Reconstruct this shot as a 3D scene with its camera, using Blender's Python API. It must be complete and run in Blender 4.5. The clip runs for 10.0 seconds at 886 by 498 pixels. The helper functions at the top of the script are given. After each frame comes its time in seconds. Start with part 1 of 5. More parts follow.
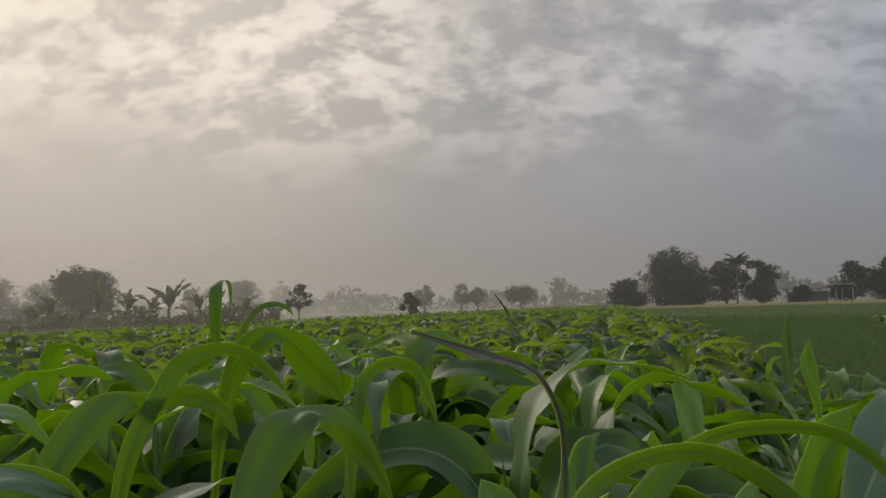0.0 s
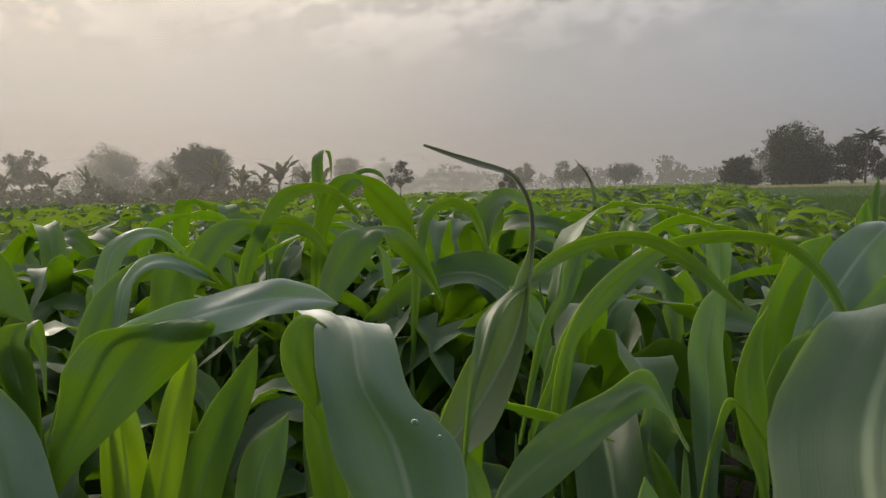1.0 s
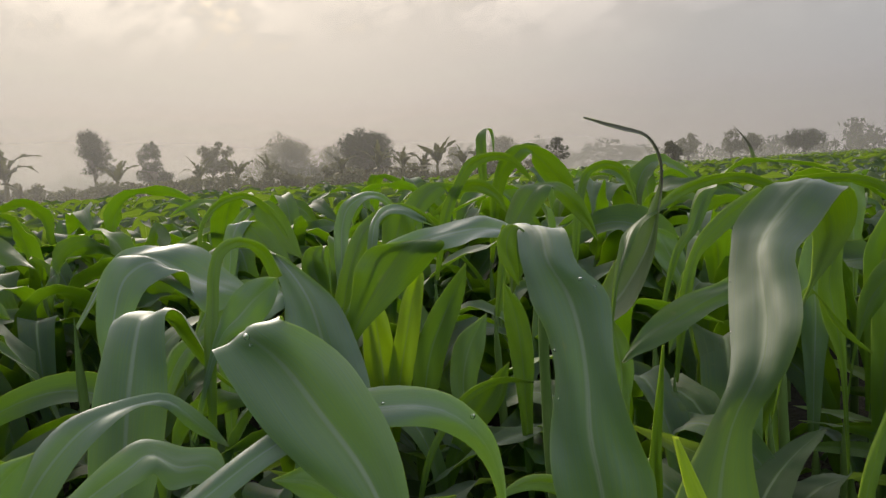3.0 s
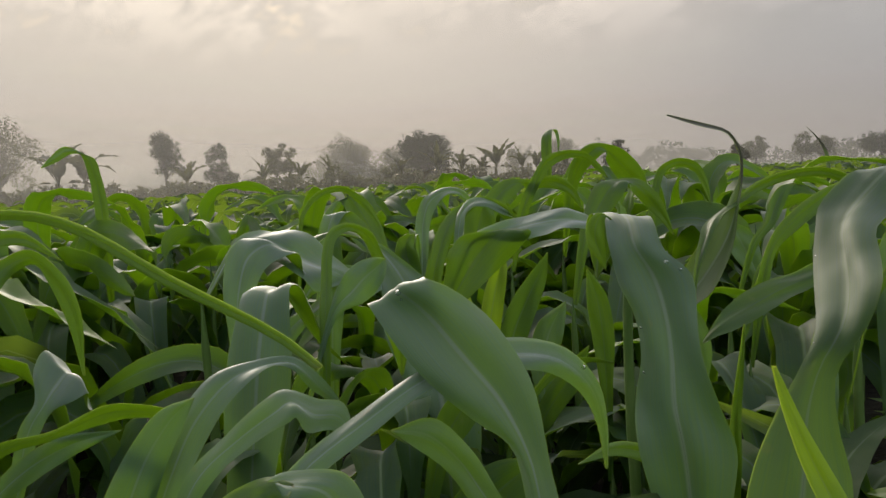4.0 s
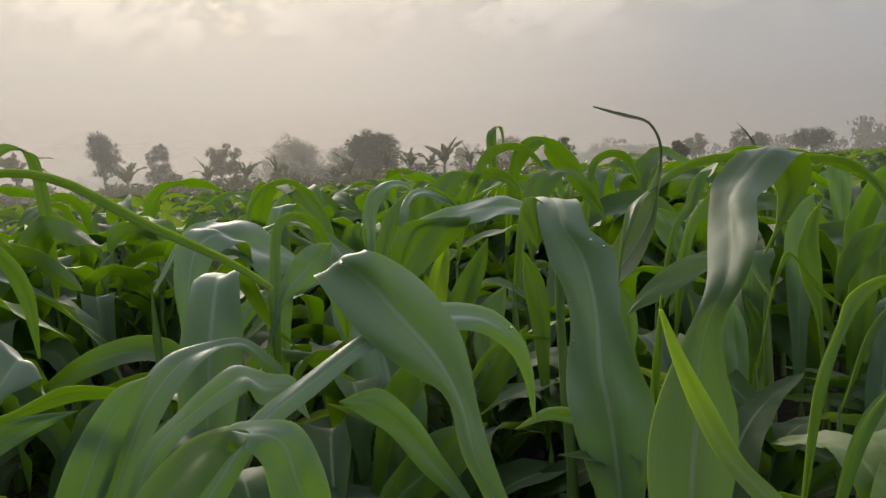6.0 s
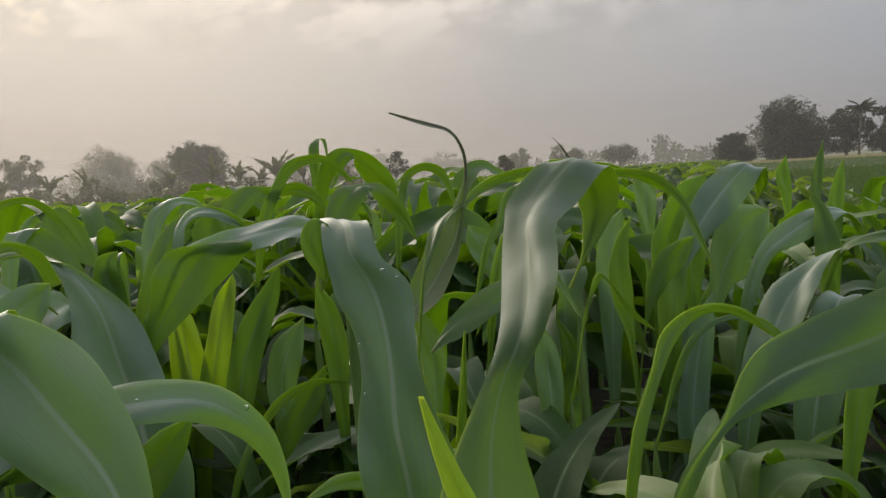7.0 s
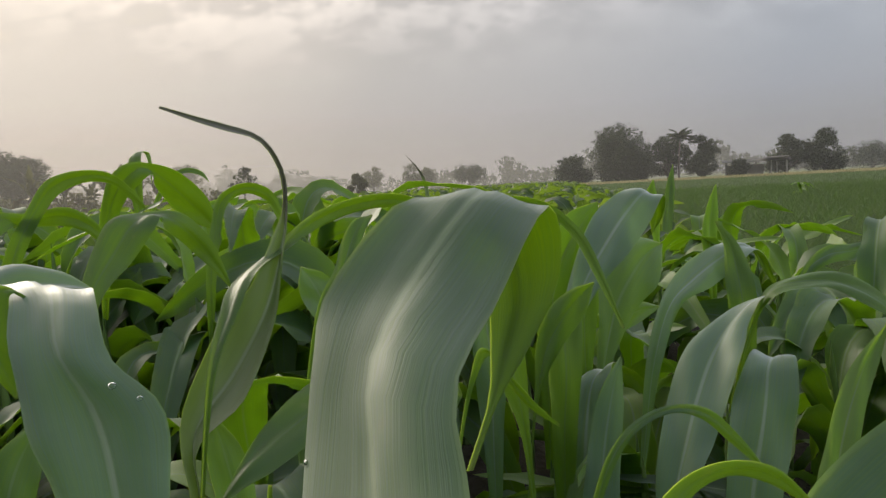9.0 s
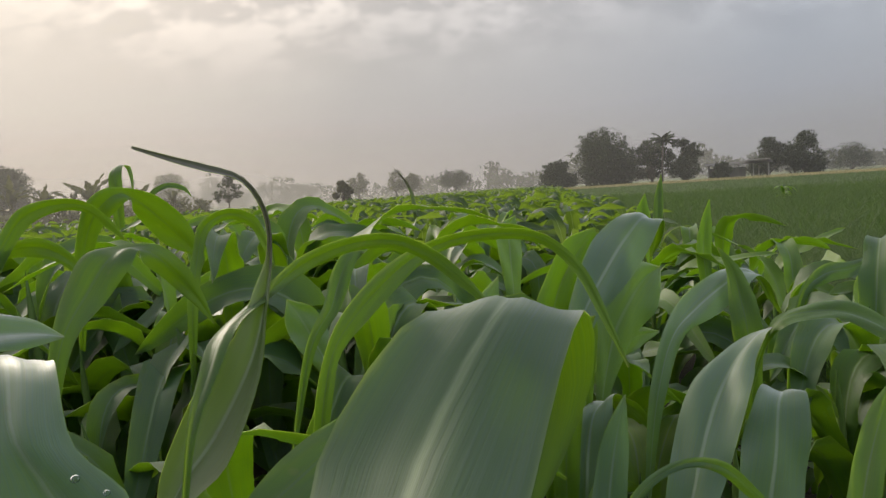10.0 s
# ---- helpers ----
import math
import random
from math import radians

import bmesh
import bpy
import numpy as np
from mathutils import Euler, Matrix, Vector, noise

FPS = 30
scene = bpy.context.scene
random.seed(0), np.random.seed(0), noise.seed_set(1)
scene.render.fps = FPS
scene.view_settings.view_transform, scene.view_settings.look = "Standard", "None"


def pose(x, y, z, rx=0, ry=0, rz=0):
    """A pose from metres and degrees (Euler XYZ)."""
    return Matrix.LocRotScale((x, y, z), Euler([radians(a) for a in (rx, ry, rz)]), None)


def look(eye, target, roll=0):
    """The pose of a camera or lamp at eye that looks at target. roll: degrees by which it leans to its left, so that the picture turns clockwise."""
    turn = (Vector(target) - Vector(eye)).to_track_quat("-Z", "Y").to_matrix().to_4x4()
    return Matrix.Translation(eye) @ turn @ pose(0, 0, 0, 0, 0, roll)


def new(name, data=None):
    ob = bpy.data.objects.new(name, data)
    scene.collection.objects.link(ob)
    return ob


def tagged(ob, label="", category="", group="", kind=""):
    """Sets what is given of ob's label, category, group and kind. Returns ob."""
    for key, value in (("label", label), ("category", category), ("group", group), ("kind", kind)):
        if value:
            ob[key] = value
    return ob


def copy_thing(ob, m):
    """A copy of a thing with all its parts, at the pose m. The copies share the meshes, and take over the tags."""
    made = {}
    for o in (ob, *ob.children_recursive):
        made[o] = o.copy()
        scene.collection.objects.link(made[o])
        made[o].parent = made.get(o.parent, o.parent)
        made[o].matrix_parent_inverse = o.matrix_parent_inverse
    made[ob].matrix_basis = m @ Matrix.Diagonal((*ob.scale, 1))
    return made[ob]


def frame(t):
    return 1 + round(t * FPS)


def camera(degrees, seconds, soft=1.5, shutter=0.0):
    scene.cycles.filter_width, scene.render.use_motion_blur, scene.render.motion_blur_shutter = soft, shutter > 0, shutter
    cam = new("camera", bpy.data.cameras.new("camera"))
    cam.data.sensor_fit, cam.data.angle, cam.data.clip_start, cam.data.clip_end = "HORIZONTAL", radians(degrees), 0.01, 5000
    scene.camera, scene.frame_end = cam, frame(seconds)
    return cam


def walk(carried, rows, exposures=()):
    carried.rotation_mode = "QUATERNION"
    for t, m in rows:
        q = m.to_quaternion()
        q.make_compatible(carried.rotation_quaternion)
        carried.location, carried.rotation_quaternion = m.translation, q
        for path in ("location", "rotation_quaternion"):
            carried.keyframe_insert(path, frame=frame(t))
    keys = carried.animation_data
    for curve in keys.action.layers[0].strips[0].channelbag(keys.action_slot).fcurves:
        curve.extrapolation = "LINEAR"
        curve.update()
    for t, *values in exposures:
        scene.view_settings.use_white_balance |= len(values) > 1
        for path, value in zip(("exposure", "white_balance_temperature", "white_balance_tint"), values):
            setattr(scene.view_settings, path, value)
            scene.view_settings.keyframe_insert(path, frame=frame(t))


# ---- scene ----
cam = camera(66.7, 10.0, soft=1.4)
PATH = [
    (0, (-0.009, 0.026, 1.126), (0.018, 2.019, 1.298), -1.8),
    (0.5, (0.063, -0.118, 1.094), (-0.071, 1.878, 1.059), -1.7),
    (1, (0.118, -0.247, 1.046), (-0.159, 1.725, 0.865), -1.4),
    (1.5, (0.173, -0.396, 0.988), (-0.251, 1.546, 0.765), -1.1),
    (2, (0.214, -0.498, 0.995), (-0.205, 1.438, 0.715), -2.8),
    (2.5, (0.218, -0.595, 1.006), (-0.27, 1.325, 0.733), -3.1),
    (3, (0.188, -0.719, 1.012), (-0.534, 1.133, 0.785), -3.3),
    (4.5, (0.166, -0.934, 0.979), (-0.771, 0.821, 0.773), -2.8),
    (5, (0.175, -1.001, 0.965), (-0.859, 0.701, 0.779), -2.8),
    (6.5, (0.235, -0.84, 0.976), (-0.26, 1.084, 0.747), -3.8),
    (7, (0.248, -0.686, 0.971), (-0.028, 1.283, 0.757), -3.7),
    (7.5, (0.253, -0.489, 0.966), (0.182, 1.5, 0.764), -3.4),
    (8, (0.248, -0.383, 0.958), (0.305, 1.606, 0.751), -2.9),
    (8.5, (0.244, -0.305, 0.965), (0.376, 1.681, 0.762), -2.8),
    (9, (0.249, -0.237, 0.985), (0.406, 1.748, 0.799), -3.1),
    (9.5, (0.245, -0.201, 1.01), (0.402, 1.784, 0.824), -3.3),
    (10, (0.244, -0.173, 1.03), (0.443, 1.81, 0.858), -3.7),
]
walk(cam, [(t, look(eye, target, roll)) for t, eye, target, roll in PATH],
     [(0, -0.5), (0.5, -0.3), (1, -0.18), (1.5, -0.1), (2, 0.06), (2.5, 0.08), (3.2, -0.08), (5, -0.16), (6.5, -0.06), (7.5, -0.02), (8.5, 0.12), (10, 0.12)])

# ---- world and light ----
SUN_AZ, SUN_EL = -46.0, 27.0          # degrees to the right of +y, and above the horizon
SUN_DIR = Vector((math.sin(radians(SUN_AZ)) * math.cos(radians(SUN_EL)),
                  math.cos(radians(SUN_AZ)) * math.cos(radians(SUN_EL)), math.sin(radians(SUN_EL))))


class Nodes:
    """Short hand for building node trees."""

    def __init__(self, tree):
        self.tree = tree
        tree.nodes.clear()

    def add(self, kind, **inputs):
        node = self.tree.nodes.new(kind)
        for key, value in inputs.items():
            self.put(node, key, value)
        return node

    def put(self, node, key, value):
        key = int(key[1:]) if key[0] == "_" and key[1:].isdigit() else key.replace("_", " ")
        socket = node.inputs[key]
        if hasattr(value, "is_output"):
            self.tree.links.new(value, socket)
        else:
            socket.default_value = value

    def math(self, op, a, b=0.0, c=0.0, clamp=False):
        node = self.tree.nodes.new("ShaderNodeMath")
        node.operation, node.use_clamp = op, clamp
        for n, v in enumerate((a, b, c)):
            self.put(node, "_%d" % n, v)
        return node.outputs[0]

    def smooth(self, v, low, high, to_low=0.0, to_high=1.0):
        node = self.tree.nodes.new("ShaderNodeMapRange")
        node.interpolation_type = "SMOOTHSTEP"
        for n, x in enumerate((v, low, high, to_low, to_high)):
            self.put(node, "_%d" % n, x)
        return node.outputs[0]

    def mix(self, f, a, b, blend="MIX"):
        node = self.tree.nodes.new("ShaderNodeMix")
        node.data_type, node.blend_type = "RGBA", blend
        self.put(node, "_0", f)
        self.put(node, "_6", a)
        self.put(node, "_7", b)
        return node.outputs[2]

    def noise(self, vector, scale, detail=3.0, rough=0.5, distortion=0.0):
        return self.add("ShaderNodeTexNoise", Vector=vector, Scale=scale, Detail=detail, Roughness=rough, Distortion=distortion).outputs[0]

    def ramp(self, v, stops):
        node = self.tree.nodes.new("ShaderNodeValToRGB")
        while len(node.color_ramp.elements) < len(stops):
            node.color_ramp.elements.new(0.5)
        for e, (p, c) in zip(node.color_ramp.elements, stops):
            e.position, e.color = p, (*c, 1)
        self.put(node, "_0", v)
        return node.outputs[0]


def build_world():
    world = bpy.data.worlds.new("hazy_morning_sky")
    scene.world = world
    world.use_nodes = True
    n = Nodes(world.node_tree)
    way = n.add("ShaderNodeTexCoord").outputs["Generated"]
    unit = n.add("ShaderNodeVectorMath", _0=way)
    unit.operation = "NORMALIZE"
    way = unit.outputs[0]
    split = n.add("ShaderNodeSeparateXYZ", Vector=way)
    x, y, z = split.outputs
    up = n.math("MAXIMUM", z, 0.0)
    # clear sky behind the veil
    sky = n.tree.nodes.new("ShaderNodeTexSky")
    sky.sky_type, sky.sun_disc = "NISHITA", False
    sky.sun_elevation, sky.sun_rotation = radians(SUN_EL), radians(SUN_AZ)
    sky.dust_density, sky.air_density = 4.0, 1.5
    clear = n.mix(1.0, sky.outputs[0], (0.08, 0.08, 0.08, 1), "MULTIPLY")
    # grey veil of high cloud, warm towards the sun, bluish away from it
    dot = n.add("ShaderNodeVectorMath", _0=way, _1=tuple(SUN_DIR))
    dot.operation = "DOT_PRODUCT"
    veil = n.ramp(n.math("MULTIPLY_ADD", dot.outputs["Value"], 0.5, 0.5),
                  [(0.15, VEIL[0]), (0.62, VEIL[1]), (0.84, VEIL[2]), (0.93, VEIL[3]), (1.0, VEIL[4])])
    # cloud sheet, laid out on a plane overhead
    drop = n.math("ADD", up, 0.62)
    plane = n.add("ShaderNodeCombineXYZ", X=n.math("DIVIDE", x, drop), Y=n.math("DIVIDE", y, drop), Z=0.0).outputs[0]
    turned = n.add("ShaderNodeMapping", Vector=plane, Rotation=(0, 0, radians(20)), Scale=(0.8, 1.15, 1.0)).outputs[0]
    # small lumpy puffs of thin cloud, thicker in some stretches, with greyer bellies and bluish gaps
    wide = n.noise(turned, 2.2, 2.0)
    lumps = n.math("MULTIPLY_ADD", n.noise(turned, 7.0, 3.0, 0.5), 0.45, n.math("MULTIPLY", n.noise(turned, 19.0, 6.0, 0.62, 0.15), 0.55))
    puffs = n.smooth(lumps, 0.42, 0.58)
    belly = n.smooth(n.noise(turned, 13.0, 4.0, 0.55), 0.50, 0.68, 0.0, 0.45)
    lit = n.math("MULTIPLY", n.math("SUBTRACT", puffs, belly, clamp=True), n.smooth(wide, 0.34, 0.60, 0.45, 1.0))
    high = n.smooth(z, 0.13, 0.36)
    bright = n.mix(1.0, veil, (1.85, 1.82, 1.78, 1), "MULTIPLY")
    torn = n.math("MULTIPLY", n.smooth(lumps, 0.46, 0.36), 0.3)
    gap = n.mix(torn, n.mix(1.0, veil, (1.10, 1.10, 1.11, 1), "MULTIPLY"), clear)
    sheet = n.mix(n.math("MULTIPLY", high, lit), n.mix(high, veil, gap), bright)
    # dull pinkish haze low over the fields
    low = n.smooth(z, 0.0, 0.16, 1.0, 0.0)
    sheet = n.mix(low, sheet, n.mix(1.0, sheet, (0.88, 0.81, 0.79, 1), "MULTIPLY"))
    # thicker, brighter cloud overhead
    thick = n.smooth(z, 0.35, 0.95, 1.0, ZENITH)
    grey = n.add("ShaderNodeCombineXYZ", X=thick, Y=thick, Z=thick).outputs[0]
    sheet = n.mix(1.0, sheet, grey, "MULTIPLY")
    # below the horizon: dull ground light
    below = n.smooth(z, -0.08, 0.0)
    out = n.mix(below, (0.05, 0.06, 0.03, 1), sheet)
    back = n.add("ShaderNodeBackground", Color=out, Strength=SKY_STRENGTH)
    n.add("ShaderNodeOutputWorld", Surface=back.outputs[0])


VEIL = ((0.46, 0.49, 0.53), (0.37, 0.395, 0.442), (0.505, 0.480, 0.462), (0.72, 0.645, 0.57), (0.86, 0.76, 0.64))
ZENITH = 1.75
SKY_STRENGTH = 1.0
build_world()
sun = new("sun", bpy.data.lights.new("sun", "SUN"))
sun.data.energy, sun.data.angle, sun.data.color = 3.6, radians(16), (1.0, 0.86, 0.68)
sun.matrix_world = look(SUN_DIR * 50, (0, 0, 0))

# ---- materials ----


def material(name):
    mat = bpy.data.materials.new(name)
    mat.use_nodes = True
    return mat, Nodes(mat.node_tree)


def leaf_material(name, top, under, through_colour, rib, share=0.36, gloss=0.35, veins=True, dry_from=0.985, wax=1.0):
    """Long grass-like blade: pale midrib, fine parallel veins, waxy gloss, light shining through. UV: u across, v along."""
    mat, n = material(name)
    uv = n.add("ShaderNodeTexCoord").outputs["UV"]
    split = n.add("ShaderNodeSeparateXYZ", Vector=uv)
    u, v = split.outputs[0], split.outputs[1]
    place = n.add("ShaderNodeTexCoord").outputs["Object"]
    some = n.add("ShaderNodeObjectInfo").outputs["Random"]
    isle = n.add("ShaderNodeNewGeometry").outputs["Random Per Island"]
    dice = n.math("FRACT", n.math("ADD", some, isle))
    off = n.math("ABSOLUTE", n.math("SUBTRACT", u, 0.5))
    ribs = n.smooth(off, 0.010, 0.042, 1.0, 0.0)
    ribs = n.math("MULTIPLY", ribs, n.smooth(v, 0.55, 1.0, 1.0, 0.15))
    shift = n.add("ShaderNodeCombineXYZ", X=n.math("MULTIPLY_ADD", u, 60.0, n.math("MULTIPLY", dice, 90.0)), Y=n.math("MULTIPLY", v, 3.0), Z=n.math("MULTIPLY", dice, 40.0)).outputs[0]
    streak = n.noise(shift, 1.0, 3.0, 0.6)
    hair = n.noise(n.add("ShaderNodeCombineXYZ", X=n.math("MULTIPLY_ADD", u, 130.0, n.math("MULTIPLY", dice, 50.0)), Y=n.math("MULTIPLY", v, 7.0), Z=n.math("MULTIPLY", dice, 17.0)).outputs[0], 1.0, 2.0, 0.6)
    blotch = n.noise(place, 7.0, 3.0, 0.55)
    colour = n.mix(n.smooth(blotch, 0.36, 0.64), top, under)
    colour = n.mix(n.math("MULTIPLY", n.smooth(streak, 0.4, 0.75), 0.22), colour, (top[0] * 2.2 + 0.02, top[1] * 1.7, top[2] * 1.9 + 0.02, 1))
    colour = n.mix(n.smooth(dice, 0.2, 1.0, 0.0, 0.6), colour, (top[0] * 1.7, top[1] * 1.45, top[2] * 0.5, 1))
    # fresher and yellower towards the base
    colour = n.mix(n.smooth(v, 0.0, 0.25, 0.4, 0.0), colour, (top[0] * 1.7, top[1] * 1.45, top[2] * 0.5, 1))
    colour = n.mix(n.math("MULTIPLY", ribs, 0.75), colour, rib)
    # pale margin, with the glow of light through the thin edge painted in
    colour = n.mix(n.smooth(off, 0.47, 0.498, 0.0, 0.35), colour, (top[0] * 2.6, top[1] * 2.0, top[2] * 0.9, 1))
    # dry brown specks and tips
    dry = n.math("MULTIPLY", n.smooth(n.noise(place, 26.0, 2.0, 0.5), 0.70, 0.78), 0.5)
    colour = n.mix(dry, colour, (0.16, 0.15, 0.06, 1))
    colour = n.mix(n.smooth(n.math("MULTIPLY_ADD", streak, 0.06, v), dry_from, dry_from + 0.06, 0.0, 0.85), colour, (0.075, 0.058, 0.042, 1))
    relief = n.math("ADD", n.math("MULTIPLY", streak, 0.8), n.math("MULTIPLY", hair, 0.32 if veins else 0.1))
    lumps = n.noise(n.add("ShaderNodeMapping", Vector=place, Scale=(1.0, 1.0, 0.6)).outputs[0], 15.0, 1.0, 0.4)
    uneven = n.add("ShaderNodeBump", Strength=0.5 if veins else 0.1, Distance=0.012, Height=lumps).outputs[0]
    bump = n.add("ShaderNodeBump", Strength=0.24 if veins else 0.08, Distance=0.0012, Height=relief, Normal=uneven).outputs[0]
    rough = n.math("ADD", n.math("MULTIPLY_ADD", blotch, 0.20, gloss - 0.15), n.math("MULTIPLY", streak, 0.14))
    glow = n.mix(n.math("MULTIPLY", ribs, 0.5), n.mix(n.smooth(streak, 0.3, 0.8), through_colour, (through_colour[0] * 0.75, through_colour[1] * 0.85, through_colour[2], 1)), rib)
    face = n.add("ShaderNodeBsdfDiffuse", Color=colour, Roughness=0.6, Normal=bump)
    glow = n.mix(n.smooth(v, dry_from, dry_from + 0.06, 0.0, 0.8), glow, (0.06, 0.045, 0.02, 1))
    thin = n.add("ShaderNodeBsdfTranslucent", Color=glow, Normal=bump)
    body = n.add("ShaderNodeMixShader", Fac=share, _1=face.outputs[0], _2=thin.outputs[0])
    # waxy gloss, stronger at a slant
    facing = n.add("ShaderNodeLayerWeight", Blend=0.5, Normal=bump).outputs["Facing"]
    wax_amount = n.math("MULTIPLY_ADD", n.math("POWER", facing, 2.6), 0.30 * wax, 0.042 * wax)
    wax_amount = n.math("MULTIPLY", wax_amount, n.smooth(n.math("ADD", n.math("MULTIPLY", hair, 0.5), n.math("MULTIPLY", streak, 0.5)), 0.32, 0.68, 0.82, 1.18), clamp=True)
    shine = n.add("ShaderNodeBsdfGlossy", Color=(0.95, 0.97, 1.0, 1), Roughness=rough, Normal=bump)
    both = n.add("ShaderNodeMixShader", Fac=wax_amount, _1=body.outputs[0], _2=shine.outputs[0])
    n.add("ShaderNodeOutputMaterial", Surface=both.outputs[0])
    return mat


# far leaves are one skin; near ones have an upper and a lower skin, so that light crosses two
# MAIZE is darker and duller too: shade among the low leaves put into its colour
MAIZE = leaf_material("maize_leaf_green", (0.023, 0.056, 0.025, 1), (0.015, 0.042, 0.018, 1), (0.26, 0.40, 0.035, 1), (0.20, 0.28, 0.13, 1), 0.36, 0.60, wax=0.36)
UPPER = leaf_material("maize_leaf_upper_skin", (0.031, 0.078, 0.034, 1), (0.020, 0.057, 0.026, 1), (0.62, 0.86, 0.09, 1), (0.24, 0.33, 0.16, 1), 0.42, 0.58, wax=0.5)
TOPSIDE = leaf_material("maize_leaf_upper_side", (0.054, 0.130, 0.074, 1), (0.034, 0.096, 0.052, 1), (0.68, 0.92, 0.09, 1), (0.32, 0.41, 0.25, 1), 0.36, 0.58, wax=1.5)
# duller copy of TOPSIDE for one leaf, to hold down the sun's glint on it
DULLED = leaf_material("dull_maize_leaf", (0.056, 0.106, 0.054, 1), (0.043, 0.086, 0.043, 1), (0.60, 0.80, 0.09, 1), (0.26, 0.33, 0.19, 1), 0.36, 0.70, wax=0.7)
UNDERSIDE = leaf_material("maize_leaf_under_side", (0.040, 0.096, 0.017, 1), (0.030, 0.076, 0.014, 1), (0.50, 0.70, 0.06, 1), (0.18, 0.27, 0.08, 1), 0.46, 0.50, wax=0.6)
YOUNG = leaf_material("young_maize_leaf", (0.075, 0.145, 0.024, 1), (0.058, 0.120, 0.020, 1), (0.56, 0.80, 0.06, 1), (0.26, 0.35, 0.13, 1), 0.44, 0.55, wax=0.6)
SHOOT = leaf_material("fresh_maize_shoot", (0.100, 0.175, 0.022, 1), (0.080, 0.150, 0.020, 1), (0.66, 0.84, 0.06, 1), (0.30, 0.40, 0.13, 1), 0.56, 0.55, wax=0.5)
CURLED = leaf_material("drying_maize_leaf", (0.080, 0.125, 0.062, 1), (0.062, 0.100, 0.052, 1), (0.46, 0.60, 0.14, 1), (0.28, 0.34, 0.20, 1), 0.28, gloss=0.5, dry_from=0.62, wax=1.3)
RICE = leaf_material("rice_blade", (0.048, 0.082, 0.036, 1), (0.036, 0.064, 0.030, 1), (0.16, 0.27, 0.06, 1), (0.09, 0.15, 0.06, 1), 0.32, 0.6, False, wax=0.35)
BANANA = leaf_material("banana_leaf", (0.045, 0.055, 0.032, 1), (0.055, 0.050, 0.032, 1), (0.12, 0.13, 0.04, 1), (0.10, 0.10, 0.06, 1), 0.25, 0.6, False, wax=0.4)


def plain_material(name, a, b, scale, rough, bump=0.3, depth=0.01, stretch=(1, 1, 1), spec=0.4):
    """Two tones mixed by noise at two scales, with a matching relief."""
    mat, n = material(name)
    place = n.add("ShaderNodeMapping", Vector=n.add("ShaderNodeTexCoord").outputs["Object"], Scale=stretch).outputs[0]
    some = n.add("ShaderNodeObjectInfo").outputs["Random"]
    wide, fine = n.noise(place, scale, 4.0, 0.6), n.noise(place, scale * 9.0, 4.0, 0.65)
    f = n.math("ADD", n.math("MULTIPLY", wide, 0.6), n.math("MULTIPLY", fine, 0.4))
    colour = n.mix(n.smooth(f, 0.35, 0.65), (*a, 1), (*b, 1))
    colour = n.mix(n.math("MULTIPLY", some, 0.2), colour, (*[c * 0.6 for c in a], 1))
    relief = n.add("ShaderNodeBump", Strength=bump, Distance=depth, Height=fine).outputs[0]
    face = n.add("ShaderNodeBsdfPrincipled", Base_Color=colour, Roughness=rough, Normal=relief)
    face.inputs["Specular IOR Level"].default_value = spec
    n.add("ShaderNodeOutputMaterial", Surface=face.outputs[0])
    return mat


def foliage_material(name, a, b, through_colour, share=0.25):
    mat, n = material(name)
    isle = n.add("ShaderNodeNewGeometry").outputs["Random Per Island"]
    place = n.add("ShaderNodeTexCoord").outputs["Object"]
    f = n.math("ADD", n.math("MULTIPLY", isle, 0.6), n.math("MULTIPLY", n.noise(place, 0.5, 3.0), 0.4))
    colour = n.mix(f, (*a, 1), (*b, 1))
    face = n.add("ShaderNodeBsdfPrincipled", Base_Color=colour, Roughness=0.8)
    face.inputs["Specular IOR Level"].default_value = 0.15
    thin = n.add("ShaderNodeBsdfTranslucent", Color=(*through_colour, 1))
    both = n.add("ShaderNodeMixShader", Fac=share, _1=face.outputs[0], _2=thin.outputs[0])
    n.add("ShaderNodeOutputMaterial", Surface=both.outputs[0])
    return mat


STALK = plain_material("maize_stalk_green", (0.10, 0.18, 0.04), (0.16, 0.24, 0.07), 14, 0.45, 0.3, 0.002, (1, 1, 0.15))
RIB = plain_material("pale_midrib", (0.20, 0.27, 0.12), (0.27, 0.33, 0.17), 30, 0.5, 0.2, 0.0005)
SOIL = plain_material("damp_soil", (0.024, 0.020, 0.014), (0.048, 0.038, 0.026), 3, 0.95, 0.9, 0.03)
BARK = plain_material("grey_bark", (0.07, 0.06, 0.05), (0.12, 0.10, 0.085), 2.5, 0.9, 0.8, 0.03, (1, 1, 0.3))
STEM = plain_material("banana_stem", (0.10, 0.11, 0.05), (0.17, 0.14, 0.07), 3, 0.7, 0.4, 0.02, (1, 1, 0.2))
DRYGRASS = foliage_material("dry_grass", (0.30, 0.27, 0.14), (0.42, 0.37, 0.20), (0.24, 0.22, 0.10))
WILD = foliage_material("wild_weeds", (0.06, 0.10, 0.03), (0.11, 0.15, 0.05), (0.16, 0.22, 0.04))
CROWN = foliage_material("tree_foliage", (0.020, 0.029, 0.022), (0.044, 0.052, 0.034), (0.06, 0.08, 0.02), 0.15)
# paler foliage; on the distant trees part of the haze is put into this colour
CROWN_PALE = foliage_material("pale_foliage", (0.07, 0.075, 0.045), (0.11, 0.11, 0.07), (0.14, 0.15, 0.06))
